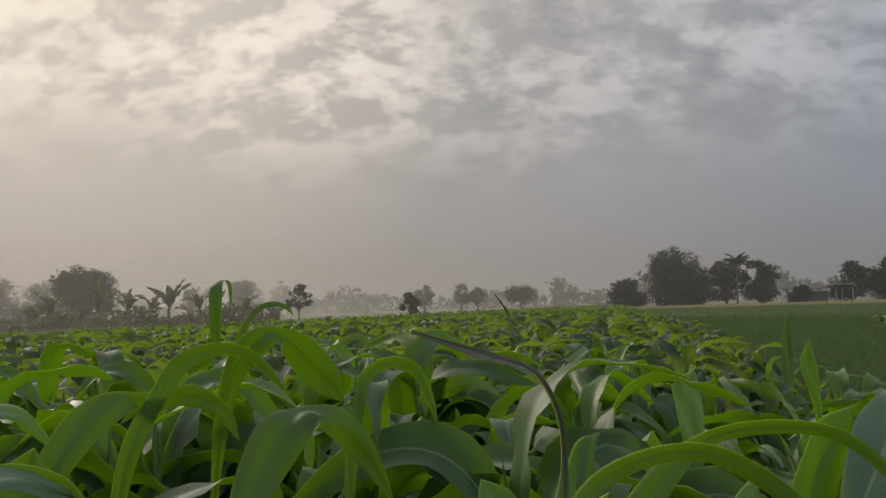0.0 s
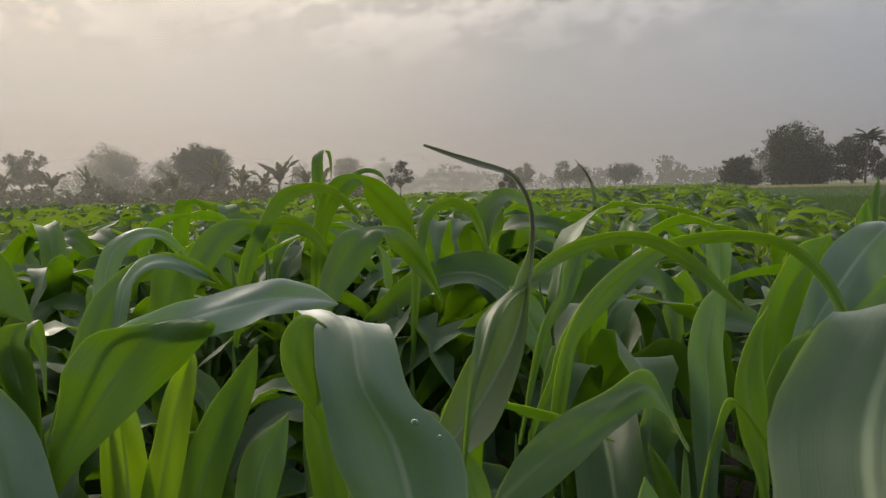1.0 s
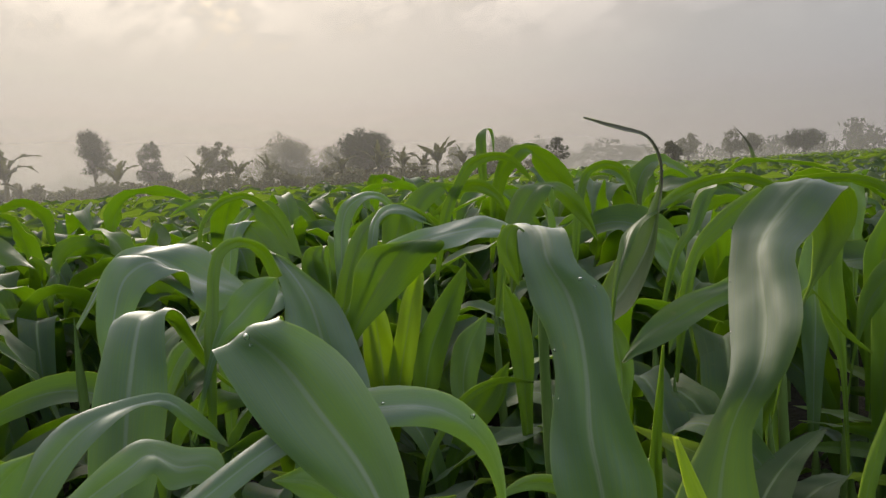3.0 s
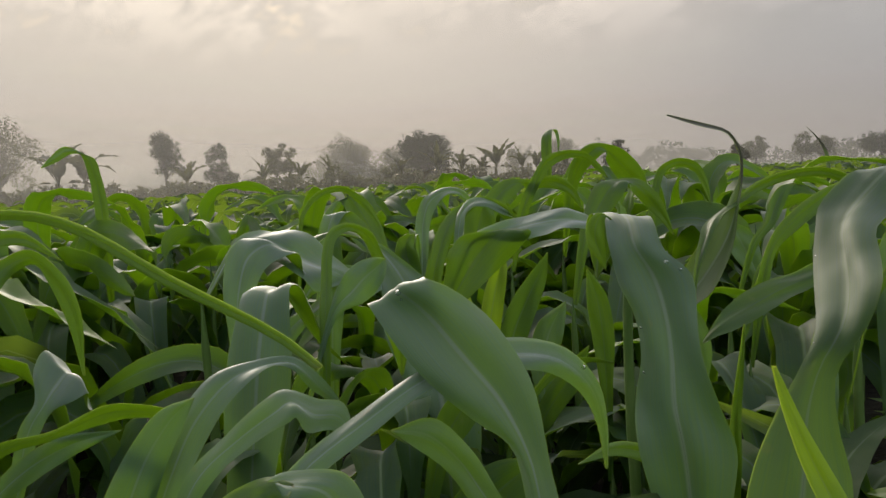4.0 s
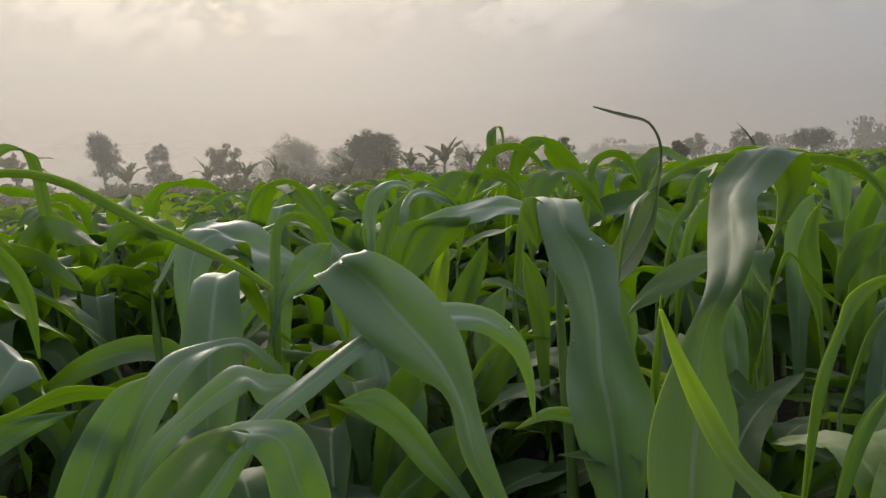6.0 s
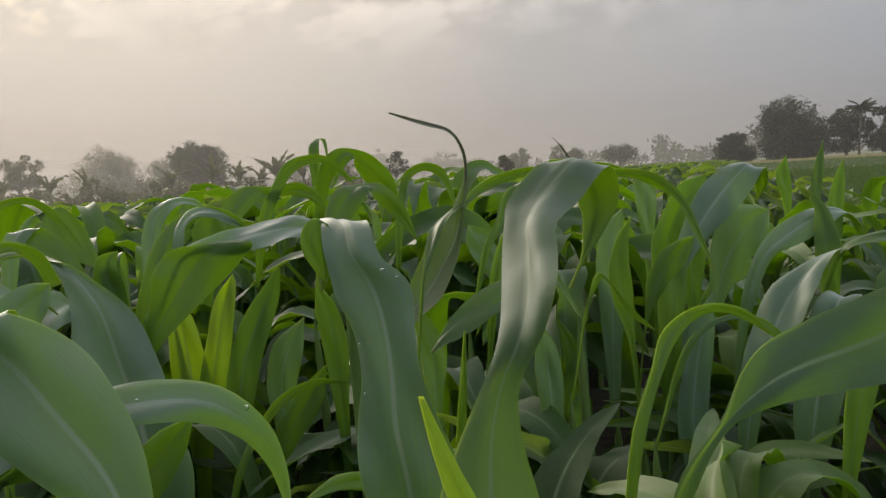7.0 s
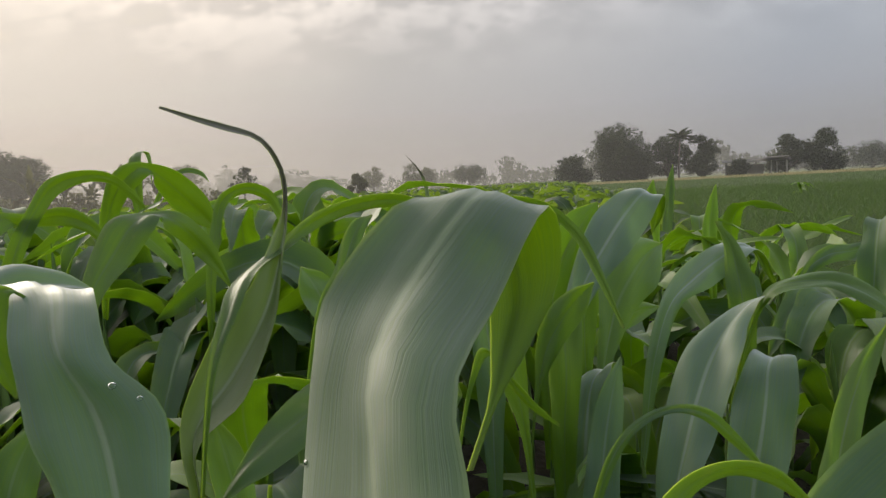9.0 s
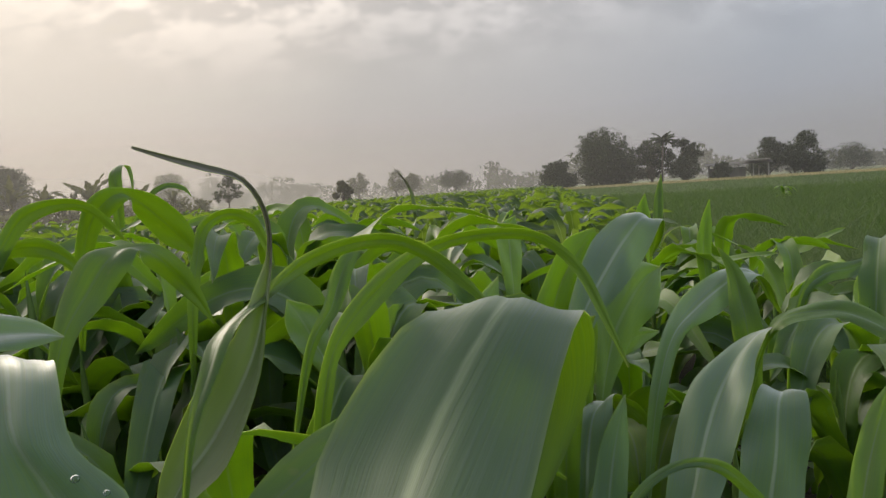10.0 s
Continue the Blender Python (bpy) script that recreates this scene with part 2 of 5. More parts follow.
METAL = plain_material("rusty_sheet_metal", (0.045, 0.042, 0.040), (0.085, 0.075, 0.068), 1.2, 0.6, 0.4, 0.01, (1, 1, 1))
CONCRETE = plain_material("weathered_wall", (0.34, 0.32, 0.29), (0.45, 0.43, 0.40), 1.0, 0.9, 0.4, 0.01)


def ground_material():
    mat, n = material("field_ground")
    place = n.add("ShaderNodeTexCoord").outputs["Object"]
    wide = n.noise(place, 0.06, 4.0, 0.6)
    mid = n.noise(place, 0.7, 5.0, 0.65)
    fine = n.noise(place, 9.0, 4.0, 0.7)
    colour = n.mix(n.smooth(mid, 0.35, 0.65), (0.055, 0.085, 0.028, 1), (0.085, 0.12, 0.04, 1))
    colour = n.mix(n.smooth(wide, 0.45, 0.7), colour, (0.13, 0.12, 0.055, 1))
    colour = n.mix(n.smooth(fine, 0.5, 0.75), colour, (0.05, 0.04, 0.025, 1))
    relief = n.add("ShaderNodeBump", Strength=0.8, Distance=0.05, Height=fine).outputs[0]
    n.add("ShaderNodeOutputMaterial", Surface=n.add("ShaderNodeBsdfPrincipled", Base_Color=colour, Roughness=0.95, Normal=relief).outputs[0])
    return mat


def mist_material(name, most, radius):
    """Thin morning mist: lets most light pass, scatters the rest both ways, and thins out upwards."""
    mat, n = material(name)
    place = n.add("ShaderNodeTexCoord").outputs["Object"]
    xyz = n.add("ShaderNodeSeparateXYZ", Vector=place)
    x, z = xyz.outputs[0], xyz.outputs[2]
    drift = n.noise(n.add("ShaderNodeMapping", Vector=place, Scale=(0.02, 0.02, 0.08)).outputs[0], 1.0, 2.0)
    body = n.math("MULTIPLY", n.smooth(z, 3.0, 26.0, 1.0, 0.0), n.math("MULTIPLY_ADD", drift, 0.6, 0.7))
    body = n.math("MULTIPLY", body, n.math("MULTIPLY", n.smooth(x, -0.45 * radius, 0.2 * radius, 1.35, 0.9), n.smooth(x, -0.92 * radius, -0.50 * radius, 1.7, 1.0)))
    f = n.math("MULTIPLY", body, most, clamp=True)
    white = (0.60, 0.585, 0.58, 1)
    both = n.add("ShaderNodeMixShader", Fac=0.5, _1=n.add("ShaderNodeBsdfDiffuse", Color=white).outputs[0], _2=n.add("ShaderNodeBsdfTranslucent", Color=white).outputs[0])
    mixed = n.add("ShaderNodeMixShader", Fac=f, _1=n.add("ShaderNodeBsdfTransparent").outputs[0], _2=both.outputs[0])
    n.add("ShaderNodeOutputMaterial", Surface=mixed.outputs[0])
    return mat


GROUND = ground_material()

# ---- shapes ----


def part(name, mesh, mat, parent, label=""):
    """One mesh object under a thing or a part."""
    if not mesh.materials:
        mesh.materials.append(mat)
    ob = new(name, mesh)
    ob.parent = parent
    return tagged(ob, label)


def thing(name, label, category, place=(0, 0, 0), group="", kind="", turn=0.0, size=1.0):
    ob = new(name)
    ob.empty_display_size = 0.1
    ob.matrix_basis = pose(*place, 0, 0, turn) @ Matrix.Scale(size, 4)
    return tagged(ob, label, category, group, kind)


def grid_faces(rows, cols, start=0):
    i = np.arange(rows - 1)[:, None] * cols + np.arange(cols - 1)[None, :] + start
    return np.stack([i, i + 1, i + cols + 1, i + cols], -1).reshape(-1, 4)


def quad_mesh(name, verts, faces, uvs=None, mat=None, smooth=True):
    """A mesh of quads from arrays, built in bulk."""
    me = bpy.data.meshes.new(name)
    verts, faces = np.asarray(verts, np.float32), np.asarray(faces, np.int32)
    me.vertices.add(len(verts))
    me.vertices.foreach_set("co", verts.ravel())
    me.loops.add(faces.size)
    me.loops.foreach_set("vertex_index", faces.ravel())
    me.polygons.add(len(faces))
    me.polygons.foreach_set("loop_start", np.arange(0, faces.size, 4, dtype=np.int32))
    me.polygons.foreach_set("use_smooth", np.full(len(faces), smooth))
    if uvs is not None:
        layer = me.uv_layers.new(name="uv")
        layer.data.foreach_set("uv", np.asarray(uvs, np.float32)[faces.ravel()].ravel())
    me.update(calc_edges=True)
    if mat:
        me.materials.append(mat)
    return me


def unit(a):
    return a / np.maximum(np.linalg.norm(a, axis=-1, keepdims=True), 1e-9)


def blade(centre, cross, across=5, fold=0.25, wave=0.12, waves=5.0, phase=0.0, curl=0.0):
    """A leaf blade from its spine and half-width vectors: points, quads, uv. fold: depth of the channel; wave: ripples of the margin."""
    centre, cross = np.asarray(centre, float), np.asarray(cross, float)
    n = len(centre)
    tangent = unit(np.gradient(centre, axis=0))
    up = unit(np.cross(cross, tangent))
    half = np.linalg.norm(cross, axis=1)[:, None, None]
    u = np.linspace(-1, 1, across)[None, :, None]
    v = np.linspace(0, 1, n)[:, None, None]
    side = np.where(u > 0, 1.7, 0.0)
    lift = fold * np.abs(u) ** 1.3 - curl * np.abs(u) ** 3
    lift = lift + wave * np.abs(u) ** 2 * np.sin(v * waves * 6.283 + phase + side) + 0.35 * wave * np.abs(u) ** 2 * np.sin(v * waves * 14.1 + phase * 2 + side * 2)
    if across > 8:
        lift = lift + 0.15 * np.sin(v * 9.0 + u * 1.8 + phase) * np.sin(u * 2.6 + phase * 1.7 + v * 4.0) + 0.022 * np.sin(v * 19.0 + phase * 3.0 + u * 2.0) * np.abs(u) + 0.007 * np.sin(v * 31.0 + u * 5.0 + phase)
    lift = lift - 0.05 * np.exp(-(u / 0.12) ** 2)
    points = centre[:, None, :] + cross[:, None, :] * u * (1 - 0.25 * fold * np.abs(u)) + up[:, None, :] * half * lift
    uv = np.stack(np.broadcast_arrays(u[..., 0] * 0.5 + 0.5, v[..., 0]), -1)
    return points.reshape(-1, 3), grid_faces(n, across), uv.reshape(-1, 2)


def leaf_mesh(sheet, across, upper, under, thick=0.0010):
    """A leaf with an upper and a lower skin that meet at the margins."""
    v, f, uv = sheet
    g = v.reshape(-1, across, 3)
    up = unit(np.cross(np.gradient(g, axis=1), np.gradient(g, axis=0)))
    half = thick / 2 * (1 - np.abs(np.linspace(-1, 1, across)) ** 6)[None, :, None] + 0.00030
    both = np.concatenate([(g + up * half).reshape(-1, 3), (g - up * half).reshape(-1, 3)])
    me = quad_mesh("leaf", both, np.concatenate([f, f[:, ::-1] + len(v)]), np.concatenate([uv, uv]), upper)
    me.materials.append(under)
    me.polygons.foreach_set("material_index", np.repeat(np.array([0, 1], np.int32), len(f)))
    return me


def arching(height, azimuth, length, width, rise, bend, where=0.45, twist=0.0, lean=0.0, n=16, out=0.012, sharp=9.0):
    """Spine and half-widths of a blade that rises from a stalk and arches over. Degrees; where: the middle of the bend along it."""
    s = np.linspace(0, 1, n)
    soft = 1 / (1 + np.exp(-(s - where) * sharp))
    soft = (soft - soft[0]) / (soft[-1] - soft[0])
    el = np.radians(rise - bend * soft)
    az = np.radians(azimuth) + np.radians(lean) * s ** 1.5
    way = np.stack([np.cos(el) * np.cos(az), np.cos(el) * np.sin(az), np.sin(el)], 1)
    step = length / (n - 1)
    centre = np.concatenate([[[0, 0, 0]], np.cumsum((way[1:] + way[:-1]) / 2 * step, 0)])
    centre += [math.cos(math.radians(azimuth)) * out, math.sin(math.radians(azimuth)) * out, height]
    flat = np.stack([np.sin(az), -np.cos(az), 0 * az], 1)
    normal = np.cross(flat, way)
    turn = np.radians(twist) * s ** 1.4
    cross = flat * np.cos(turn)[:, None] + normal * np.sin(turn)[:, None]
    shape = (0.42 + 0.58 * np.clip(s / 0.34, 0, 1) ** 0.7) * np.clip((1 - s) / 0.62, 0, 1) ** 0.62 + 0.004
    return centre, cross * (shape * width / 2)[:, None]


def tube(points, radii, sides=8):
    """A round stem through points: arrays of points, quads and uv."""
    points, radii = np.asarray(points, float), np.asarray(radii, float)
    tangent = unit(np.gradient(points, axis=0))
    ref = np.where(np.abs(tangent[:, 2:3]) > 0.9, [[1.0, 0, 0]], [[0, 0, 1.0]])
    a = unit(np.cross(tangent, ref))
    b = np.cross(tangent, a)
    ang = np.linspace(0, 2 * np.pi, sides + 1)
    ring = a[:, None] * np.cos(ang)[None, :, None] + b[:, None] * np.sin(ang)[None, :, None]
    p = points[:, None] + ring * radii[:, None, None]
    uv = np.stack(np.broadcast_arrays(np.linspace(0, 1, sides + 1)[None, :], np.linspace(0, 1, len(points))[:, None]), -1)
    return p.reshape(-1, 3), grid_faces(len(points), sides + 1), uv.reshape(-1, 2)


def join(pieces):
    """Several (points, quads, uv) as one."""
    v, f, uv, n = [], [], [], 0
    for a, b, c in pieces:
        v.append(a), f.append(b + n), uv.append(c)
        n += len(a)
    return np.concatenate(v), np.concatenate(f), np.concatenate(uv)


def maize_blades(rng, coarse=0, upright=False, broad=1.0, steep=False):
    """The blades of one young maize plant, as arguments for arching() and blade()."""
    leaves, plane = [], rng.uniform(0, 360)
    count = 8 if coarse == 0 else (6 if coarse == 1 else 4)
    for k in range(count):
        q = k / (count - 1)
        if coarse == 2:
            q = 0.45 + 0.55 * q
        az = plane + 180 * k + rng.normal(0, 22)
        height = 0.10 + 0.44 * q ** 0.9
        rise = rng.uniform(58, 74) + 10 * q ** 3
        bend = rng.uniform(110, 172) * (1 - 0.25 * q ** 5)
        if steep:
            rise, bend = rng.uniform(68, 86), rng.uniform(40, 150)
        if upright and q > 0.4:
            rise, bend = rng.uniform(66, 80), rng.uniform(50, 140)
        length = (0.44 + 0.28 * math.sin(math.pi * min(q + 0.18, 1) ** 1.1) + 0.08) * rng.uniform(0.9, 1.1)
        leaves.append((dict(height=height, azimuth=az, length=length, width=broad * rng.uniform(0.095, 0.135) * (0.75 + 0.25 * math.sin(math.pi * q)), sharp=rng.uniform(8, 13) if coarse == 0 else rng.uniform(7, 10),
                            rise=rise, bend=bend, where=rng.uniform(0.36, 0.52), twist=rng.normal(0, 80), lean=rng.normal(0, 36)),
                       dict(fold=rng.uniform(0.15, 0.4), wave=rng.uniform(0.12, 0.38), waves=rng.uniform(2.0, 4.5), phase=rng.uniform(0, 6.28)), q))
    return leaves


def stalk_mesh(height=0.66, radius=0.013):
    z = np.linspace(0, height, 12)
    r = radius * (1 - 0.5 * (z / height) ** 2) * (1 + 0.12 * (np.arange(12) % 3 == 0))
    r[-2:] *= (0.7, 0.1)
    return quad_mesh("stalk", *tube(np.stack([0.006 * np.sin(z * 7), 0 * z, z], 1), r, 8), STALK)


def maize_plant(rng, upright=False):
    """A whole young maize plant at the origin, blades as parts."""
    label = "pale young maize plant with upright strap leaves" if upright else "young green maize plant with arching strap leaves"
    plant = thing("maize_plant", label, "maize plant", group="maize plants in the field")
    part("stalk", stalk_mesh(), STALK, plant)
    for spine, shape, q in maize_blades(rng, 0, upright):
        c, w = arching(n=18, **spine)
        fresh = rng.uniform() < (0.85 if upright else 0.12) and q > (0.3 if upright else 0.7)
        part("leaf", leaf_mesh(blade(c, w, 7, **shape), 7, YOUNG if fresh else UPPER, YOUNG if fresh else UNDERSIDE), UPPER, plant)
    return plant


# ---- the ground ----
ROW = radians(15.0)                                   # the maize rows run 15 degrees to the right of +y
ALONG, ASIDE = np.array((math.sin(ROW), math.cos(ROW))), np.array((math.cos(ROW), -math.sin(ROW)))
EDGE = 1.05                                           # the last maize row, measured along ASIDE


def ground_sheet():
    """One sheet to the horizon; it rises by a hand in the far bund, and rings grow outwards."""
    r = np.concatenate([[0.0], np.geomspace(1.0, 3500.0, 60)])
    a = np.linspace(0, 2 * np.pi, 97)
    x, y = r[:, None] * np.cos(a), r[:, None] * np.sin(a)
    z = 0.03 * np.sin(x * 1.7) * np.cos(y * 1.3) * (r[:, None] < 60)
    pts = np.stack([x, y, z], -1).reshape(-1, 3)
    ob = new("ground", quad_mesh("ground", pts, grid_faces(len(r), len(a)), mat=GROUND))
    tagged(ob, "flat green and brown farmland with low weeds", "ground", kind="structure")


ground_sheet()


def maize_soil():
    """Dark ploughed soil under the maize, in low ridges along the rows."""
    u, v = np.linspace(-9, EDGE + 0.3, 60), np.linspace(-4, 16, 60)
    p = u[None, :, None] * ASIDE + v[:, None, None] * ALONG
    z = 0.05 + 0.035 * np.sin(u * 10.5)[None, :] + 0.008 * np.sin(v * 13)[:, None]
    ob = new("ground_soil", quad_mesh("ground_soil", np.concatenate([p, z[..., None]], 2).reshape(-1, 3), grid_faces(60, 60), None, SOIL))
    tagged(ob, "dark damp soil in low ridges under the maize", "soil", kind="structure")


maize_soil()


def mist_bank(radius, most, name):
    """A curved veil of mist standing across the fields."""
    a = np.radians(np.linspace(15, 185, 60))
    z = np.linspace(-1, 30, 9)
    pts = np.stack(np.broadcast_arrays(radius * np.cos(a)[None, :], radius * np.sin(a)[None, :], z[:, None]), -1).reshape(-1, 3)
    ob = new(name, quad_mesh(name, pts, grid_faces(9, 60), mat=mist_material(name, most, radius)))
    tagged(ob, "thin grey morning mist over the fields", "mist", kind="structure")
    ob.visible_shadow = False


for radius, most in ((40, 0.12), (86, 0.05), (125, 0.15), (200, 0.34)):
    mist_bank(radius, most, "mist")


# ---- trees and far things ----
def leaf_cloud(rng, blobs, count, size, flat=0.75):
    """Small leaf quads scattered through lumps (centre, radius): an uneven crown with gaps."""
    pts, fine = [], []
    for c, r in blobs:
        for _ in range(5):
            fine.append((np.asarray(c) + unit(rng.normal(size=3)) * r * rng.uniform(0.8, 1.3) * [1, 1, 0.85], r * rng.uniform(0.22, 0.42)))
    blobs = [(c, r * 1.05) for c, r in blobs] + fine
    share = np.array([b[1] ** 2 for b in blobs])
    for (c, r), n in zip(blobs, (share / share.sum() * count).astype(int)):
        d = unit(rng.normal(size=(n, 3)))
        k = rng.uniform(0.35, 1.0, (n, 1)) ** 0.6 * (1 + 0.25 * rng.normal(size=(n, 1)) * 0.6)
        pts.append(np.asarray(c) + d * k * r * [1, 1, flat])
    pts = np.concatenate(pts)
    n = len(pts)
    a = unit(rng.normal(size=(n, 3)))
    b = unit(np.cross(a, rng.normal(size=(n, 3))))
    s = size * rng.uniform(0.6, 1.5, (n, 1))
    a, b = a * s, b * s * 0.55
    quads = np.stack([pts - a, pts + b, pts + a, pts - b], 1).reshape(-1, 3)
    return quads, np.arange(4 * n).reshape(-1, 4)


def tree(name, place, height, spread, label, seed, base=0.25, mat=None, leaves=5200, lobes=16, trunk=0.28, open_crown=0.0, size=0.14, flat=0.85):
    """A broadleaf tree: tapered trunk, limbs, and a lumpy crown of many small leaves."""
    rng = np.random.default_rng(seed)
    ob = thing(name, label, "tree", place)
    h0 = height * base
    blobs, limbs = [], []
    fork = np.array((0.1 * spread * rng.normal() * 0.3, 0.1 * rng.normal(), h0 * 0.9))
    for k in range(int(lobes * 1.6)):
        q = rng.uniform(0, 1)
        az = k * 2.4 + rng.uniform(0, 1)
        z = h0 + (height - h0) * (0.10 + 0.78 * q) * (0.93 + 0.07 * math.cos(az + seed))
        reach = spread / 2 * math.sqrt(max(0.05, 1 - (1.7 * (q - 0.38)) ** 2)) * rng.uniform(0.35, 0.95) * (0.86 + 0.22 * math.sin(2 * az + seed))
        r = spread * rng.uniform(0.08, 0.20) * (1 - 0.30 * open_crown)
        c = np.array((reach * math.cos(az), reach * math.sin(az), min(z, height - r * 0.7)))
        blobs.append((c, r))
        if k % 2 == 0 or open_crown > 0:
            mid = (fork + c) / 2 + [0, 0, 0.08 * height]
            t = np.linspace(0, 1, 6)[:, None]
            limbs.append(tube((1 - t) ** 2 * fork + 2 * t * (1 - t) * mid + t ** 2 * c, trunk * 0.42 * (1 - 0.85 * t[:, 0]), 5))
    z = np.linspace(0, 1, 7)
    bole = tube(np.stack([fork[0] * z, fork[1] * z, fork[2] * 1.05 * z], 1), trunk * (1.25 - 0.45 * z), 8)
    part("trunk", quad_mesh("trunk", *join([bole, *limbs]), BARK), BARK, ob)
    v, f = leaf_cloud(rng, blobs, leaves * 2, size, flat)
    part("crown", quad_mesh("crown", v, f, None, mat or CROWN, False), CROWN, ob)
    return ob


def at(az, dist, z=0.0):
    return (dist * math.sin(radians(az)), dist * math.cos(radians(az)), z)


def palm(name, place, height, seed, label):
    rng = np.random.default_rng(seed)
    ob = thing(name, label, "palm tree", place)
    z = np.linspace(0, 1, 9)
    bend = 0.05 * height * z ** 2
    part("trunk", quad_mesh("trunk", *tube(np.stack([bend, 0 * z, height * z], 1), 0.16 - 0.05 * z, 7), BARK), BARK, ob)
    for k in range(24):
        c, w = arching(height - 0.1, k * 137.5, rng.uniform(1.9, 2.5), 0.12, rng.uniform(15, 88), rng.uniform(35, 85), n=16, out=0.05)
        c[:, 0] += bend[-1]
        strips = [blade(c, w, 3)]
        d = unit(np.gradient(c, axis=0))
        side = unit(np.cross(d, [[0, 0, 1.0]]))
        for i in range(2, 16):
            for s in (-1, 1):
                tip = c[i] + side[i] * s * 0.62 * (1 - 0.035 * i) + d[i] * 0.25 - [0, 0, 0.22]
                t = np.linspace(0, 1, 4)[:, None]
                strips.append(blade(c[i] * (1 - t) + tip * t, d[i] * 0.13 * (1 - 0.8 * t), 3, 0.1, 0))
        part("frond", quad_mesh("frond", *join(strips), CROWN), CROWN, ob)
    return ob


def banana(place, height, seed, turn=0.0):
    """A banana plant with a fleshy stem and broad torn leaves."""
    rng = np.random.default_rng(seed)
    ob = thing("banana_plant", "dusty green banana plant with torn drooping leaves", "banana plant", place, "banana plants along the field edge", turn=turn)
    stem = height * 0.40
    z = np.linspace(0, 1, 7)
    part("stem", quad_mesh("stem", *tube(np.stack([0.08 * z, 0 * z, stem * z], 1), 0.19 - 0.07 * z, 8), STEM), STEM, ob)
    for k in range(8):
        dead = k < 2
        c, w = arching(stem - 0.05, k * 137.5 + rng.uniform(-20, 20), height * rng.uniform(0.55, 0.75), height * 0.17, rng.uniform(58, 86) if not dead else 5,
                       rng.uniform(25, 100) if not dead else 85, where=0.55, twist=rng.normal(0, 35), n=22, out=0.04)
        # torn into strips: every few stations the blade narrows sharply
        tear = np.where(rng.uniform(size=22) < 0.22, 0.45, 1.0)
        tear[:4] = 0.25
        part("leaf", quad_mesh("leaf", *blade(c, w * tear[:, None], 5, 0.3, 0.25, 4.0, k), STEM if dead else BANANA), BANANA, ob)
    return ob


tree("tree", at(-27.3, 107), 9.0, 10.4, "dark round-crowned broadleaf tree in morning haze", 3, 0.13, lobes=26, leaves=9000)
tree("tree", at(19.6, 111), 9.8, 11.4, "tall dark broadleaf tree with a dense crown", 5, 0.02, lobes=30, leaves=11000)
tree("tree", at(15.9, 108), 4.7, 6.4, "low dark bushy tree beside taller trees", 6, 0.01, lobes=18, leaves=5500)
tree("tree", at(20.6, 113), 6.0, 7.0, "dark bushy tree under a taller crown", 16, 0.01, lobes=18, leaves=5500)
tree("tree", at(23.4, 115), 8.2, 7.6, "dark spreading tree with a forked trunk", 7, 0.08, lobes=20, leaves=4200, trunk=0.26, open_crown=0.7)
palm("palm_tree", at(24.2, 112), 6.4, 8, "slender palm with feathery fronds among trees")
tree("tree", at(25.9, 113), 7.4, 5.8, "open-crowned tree on a bare slender trunk", 9, 0.16, lobes=18, leaves=2600, trunk=0.18, open_crown=0.9)
tree("tree", at(26.0, 110), 4.4, 5.0, "low dark bush at the foot of a tree", 10, 0.05, lobes=9, leaves=2200)
tree("tree", at(31.9, 118), 7.2, 7.0, "dark broadleaf tree beside a field shed", 11, 0.02, lobes=18, leaves=5000)
tree("tree", at(34.4, 120), 6.8, 7.0, "dark broadleaf tree with a lopsided crown", 12, 0.03, lobes=18, leaves=5000)
tree("tree", at(37.2, 170), 5.0, 12.0, "hazy distant tree on the horizon", 13, 0.1, lobes=14, leaves=3500)
tree("tree", at(41.5, 175), 4.2, 10.0, "hazy distant tree on the horizon", 14, 0.1, lobes=14, leaves=3000)
tree("tree", at(7.3, 160), 6.2, 8.4, "small dark tree with a flat wide crown", 15, 0.25, lobes=12, leaves=3600)
tree("tree", at(-1.0, 165), 7.4, 6.0, "hazy tree with a thin crown", 17, 0.2, lobes=10, leaves=2400, mat=CROWN_PALE)
tree("tree", at(2.2, 165), 7.0, 6.5, "hazy tree with a thin crown", 18, 0.2, lobes=10, leaves=2400, mat=CROWN_PALE)
tree("tree", at(3.6, 168), 6.0, 6.0, "hazy small tree in the distance", 19, 0.2, lobes=10, leaves=2400, mat=CROWN_PALE)
tree("shrub", at(-11.4, 72), 4.2, 3.2, "small open shrub with upright branches", 20, 0.30, lobes=16, leaves=700, trunk=0.07, open_crown=0.7, size=0.11)
tree("shrub", at(-2.2, 80), 3.1, 2.3, "dense brown reed-like bush", 21, 0.02, lobes=9, leaves=2200, mat=CROWN_PALE, size=0.16)
tree("tree", at(-16.0, 150), 8.6, 9.0, "hazy broadleaf tree behind banana plants", 22, 0.15, lobes=14, leaves=3600, mat=CROWN_PALE)
tree("tree", at(-20.0, 150), 7.4, 4.0, "hazy slim tree behind banana plants", 23, 0.15, lobes=9, leaves=2000, mat=CROWN_PALE)
tree("tree", at(-33.9, 132), 9.8, 14.5, "hazy spreading tree group over the field", 24, 0.08, lobes=22, leaves=6500, mat=CROWN_PALE)
tree("tree", at(-30.6, 134), 7.4, 11.0, "hazy low tree beside a larger one", 25, 0.08, lobes=14, leaves=4000, mat=CROWN_PALE)
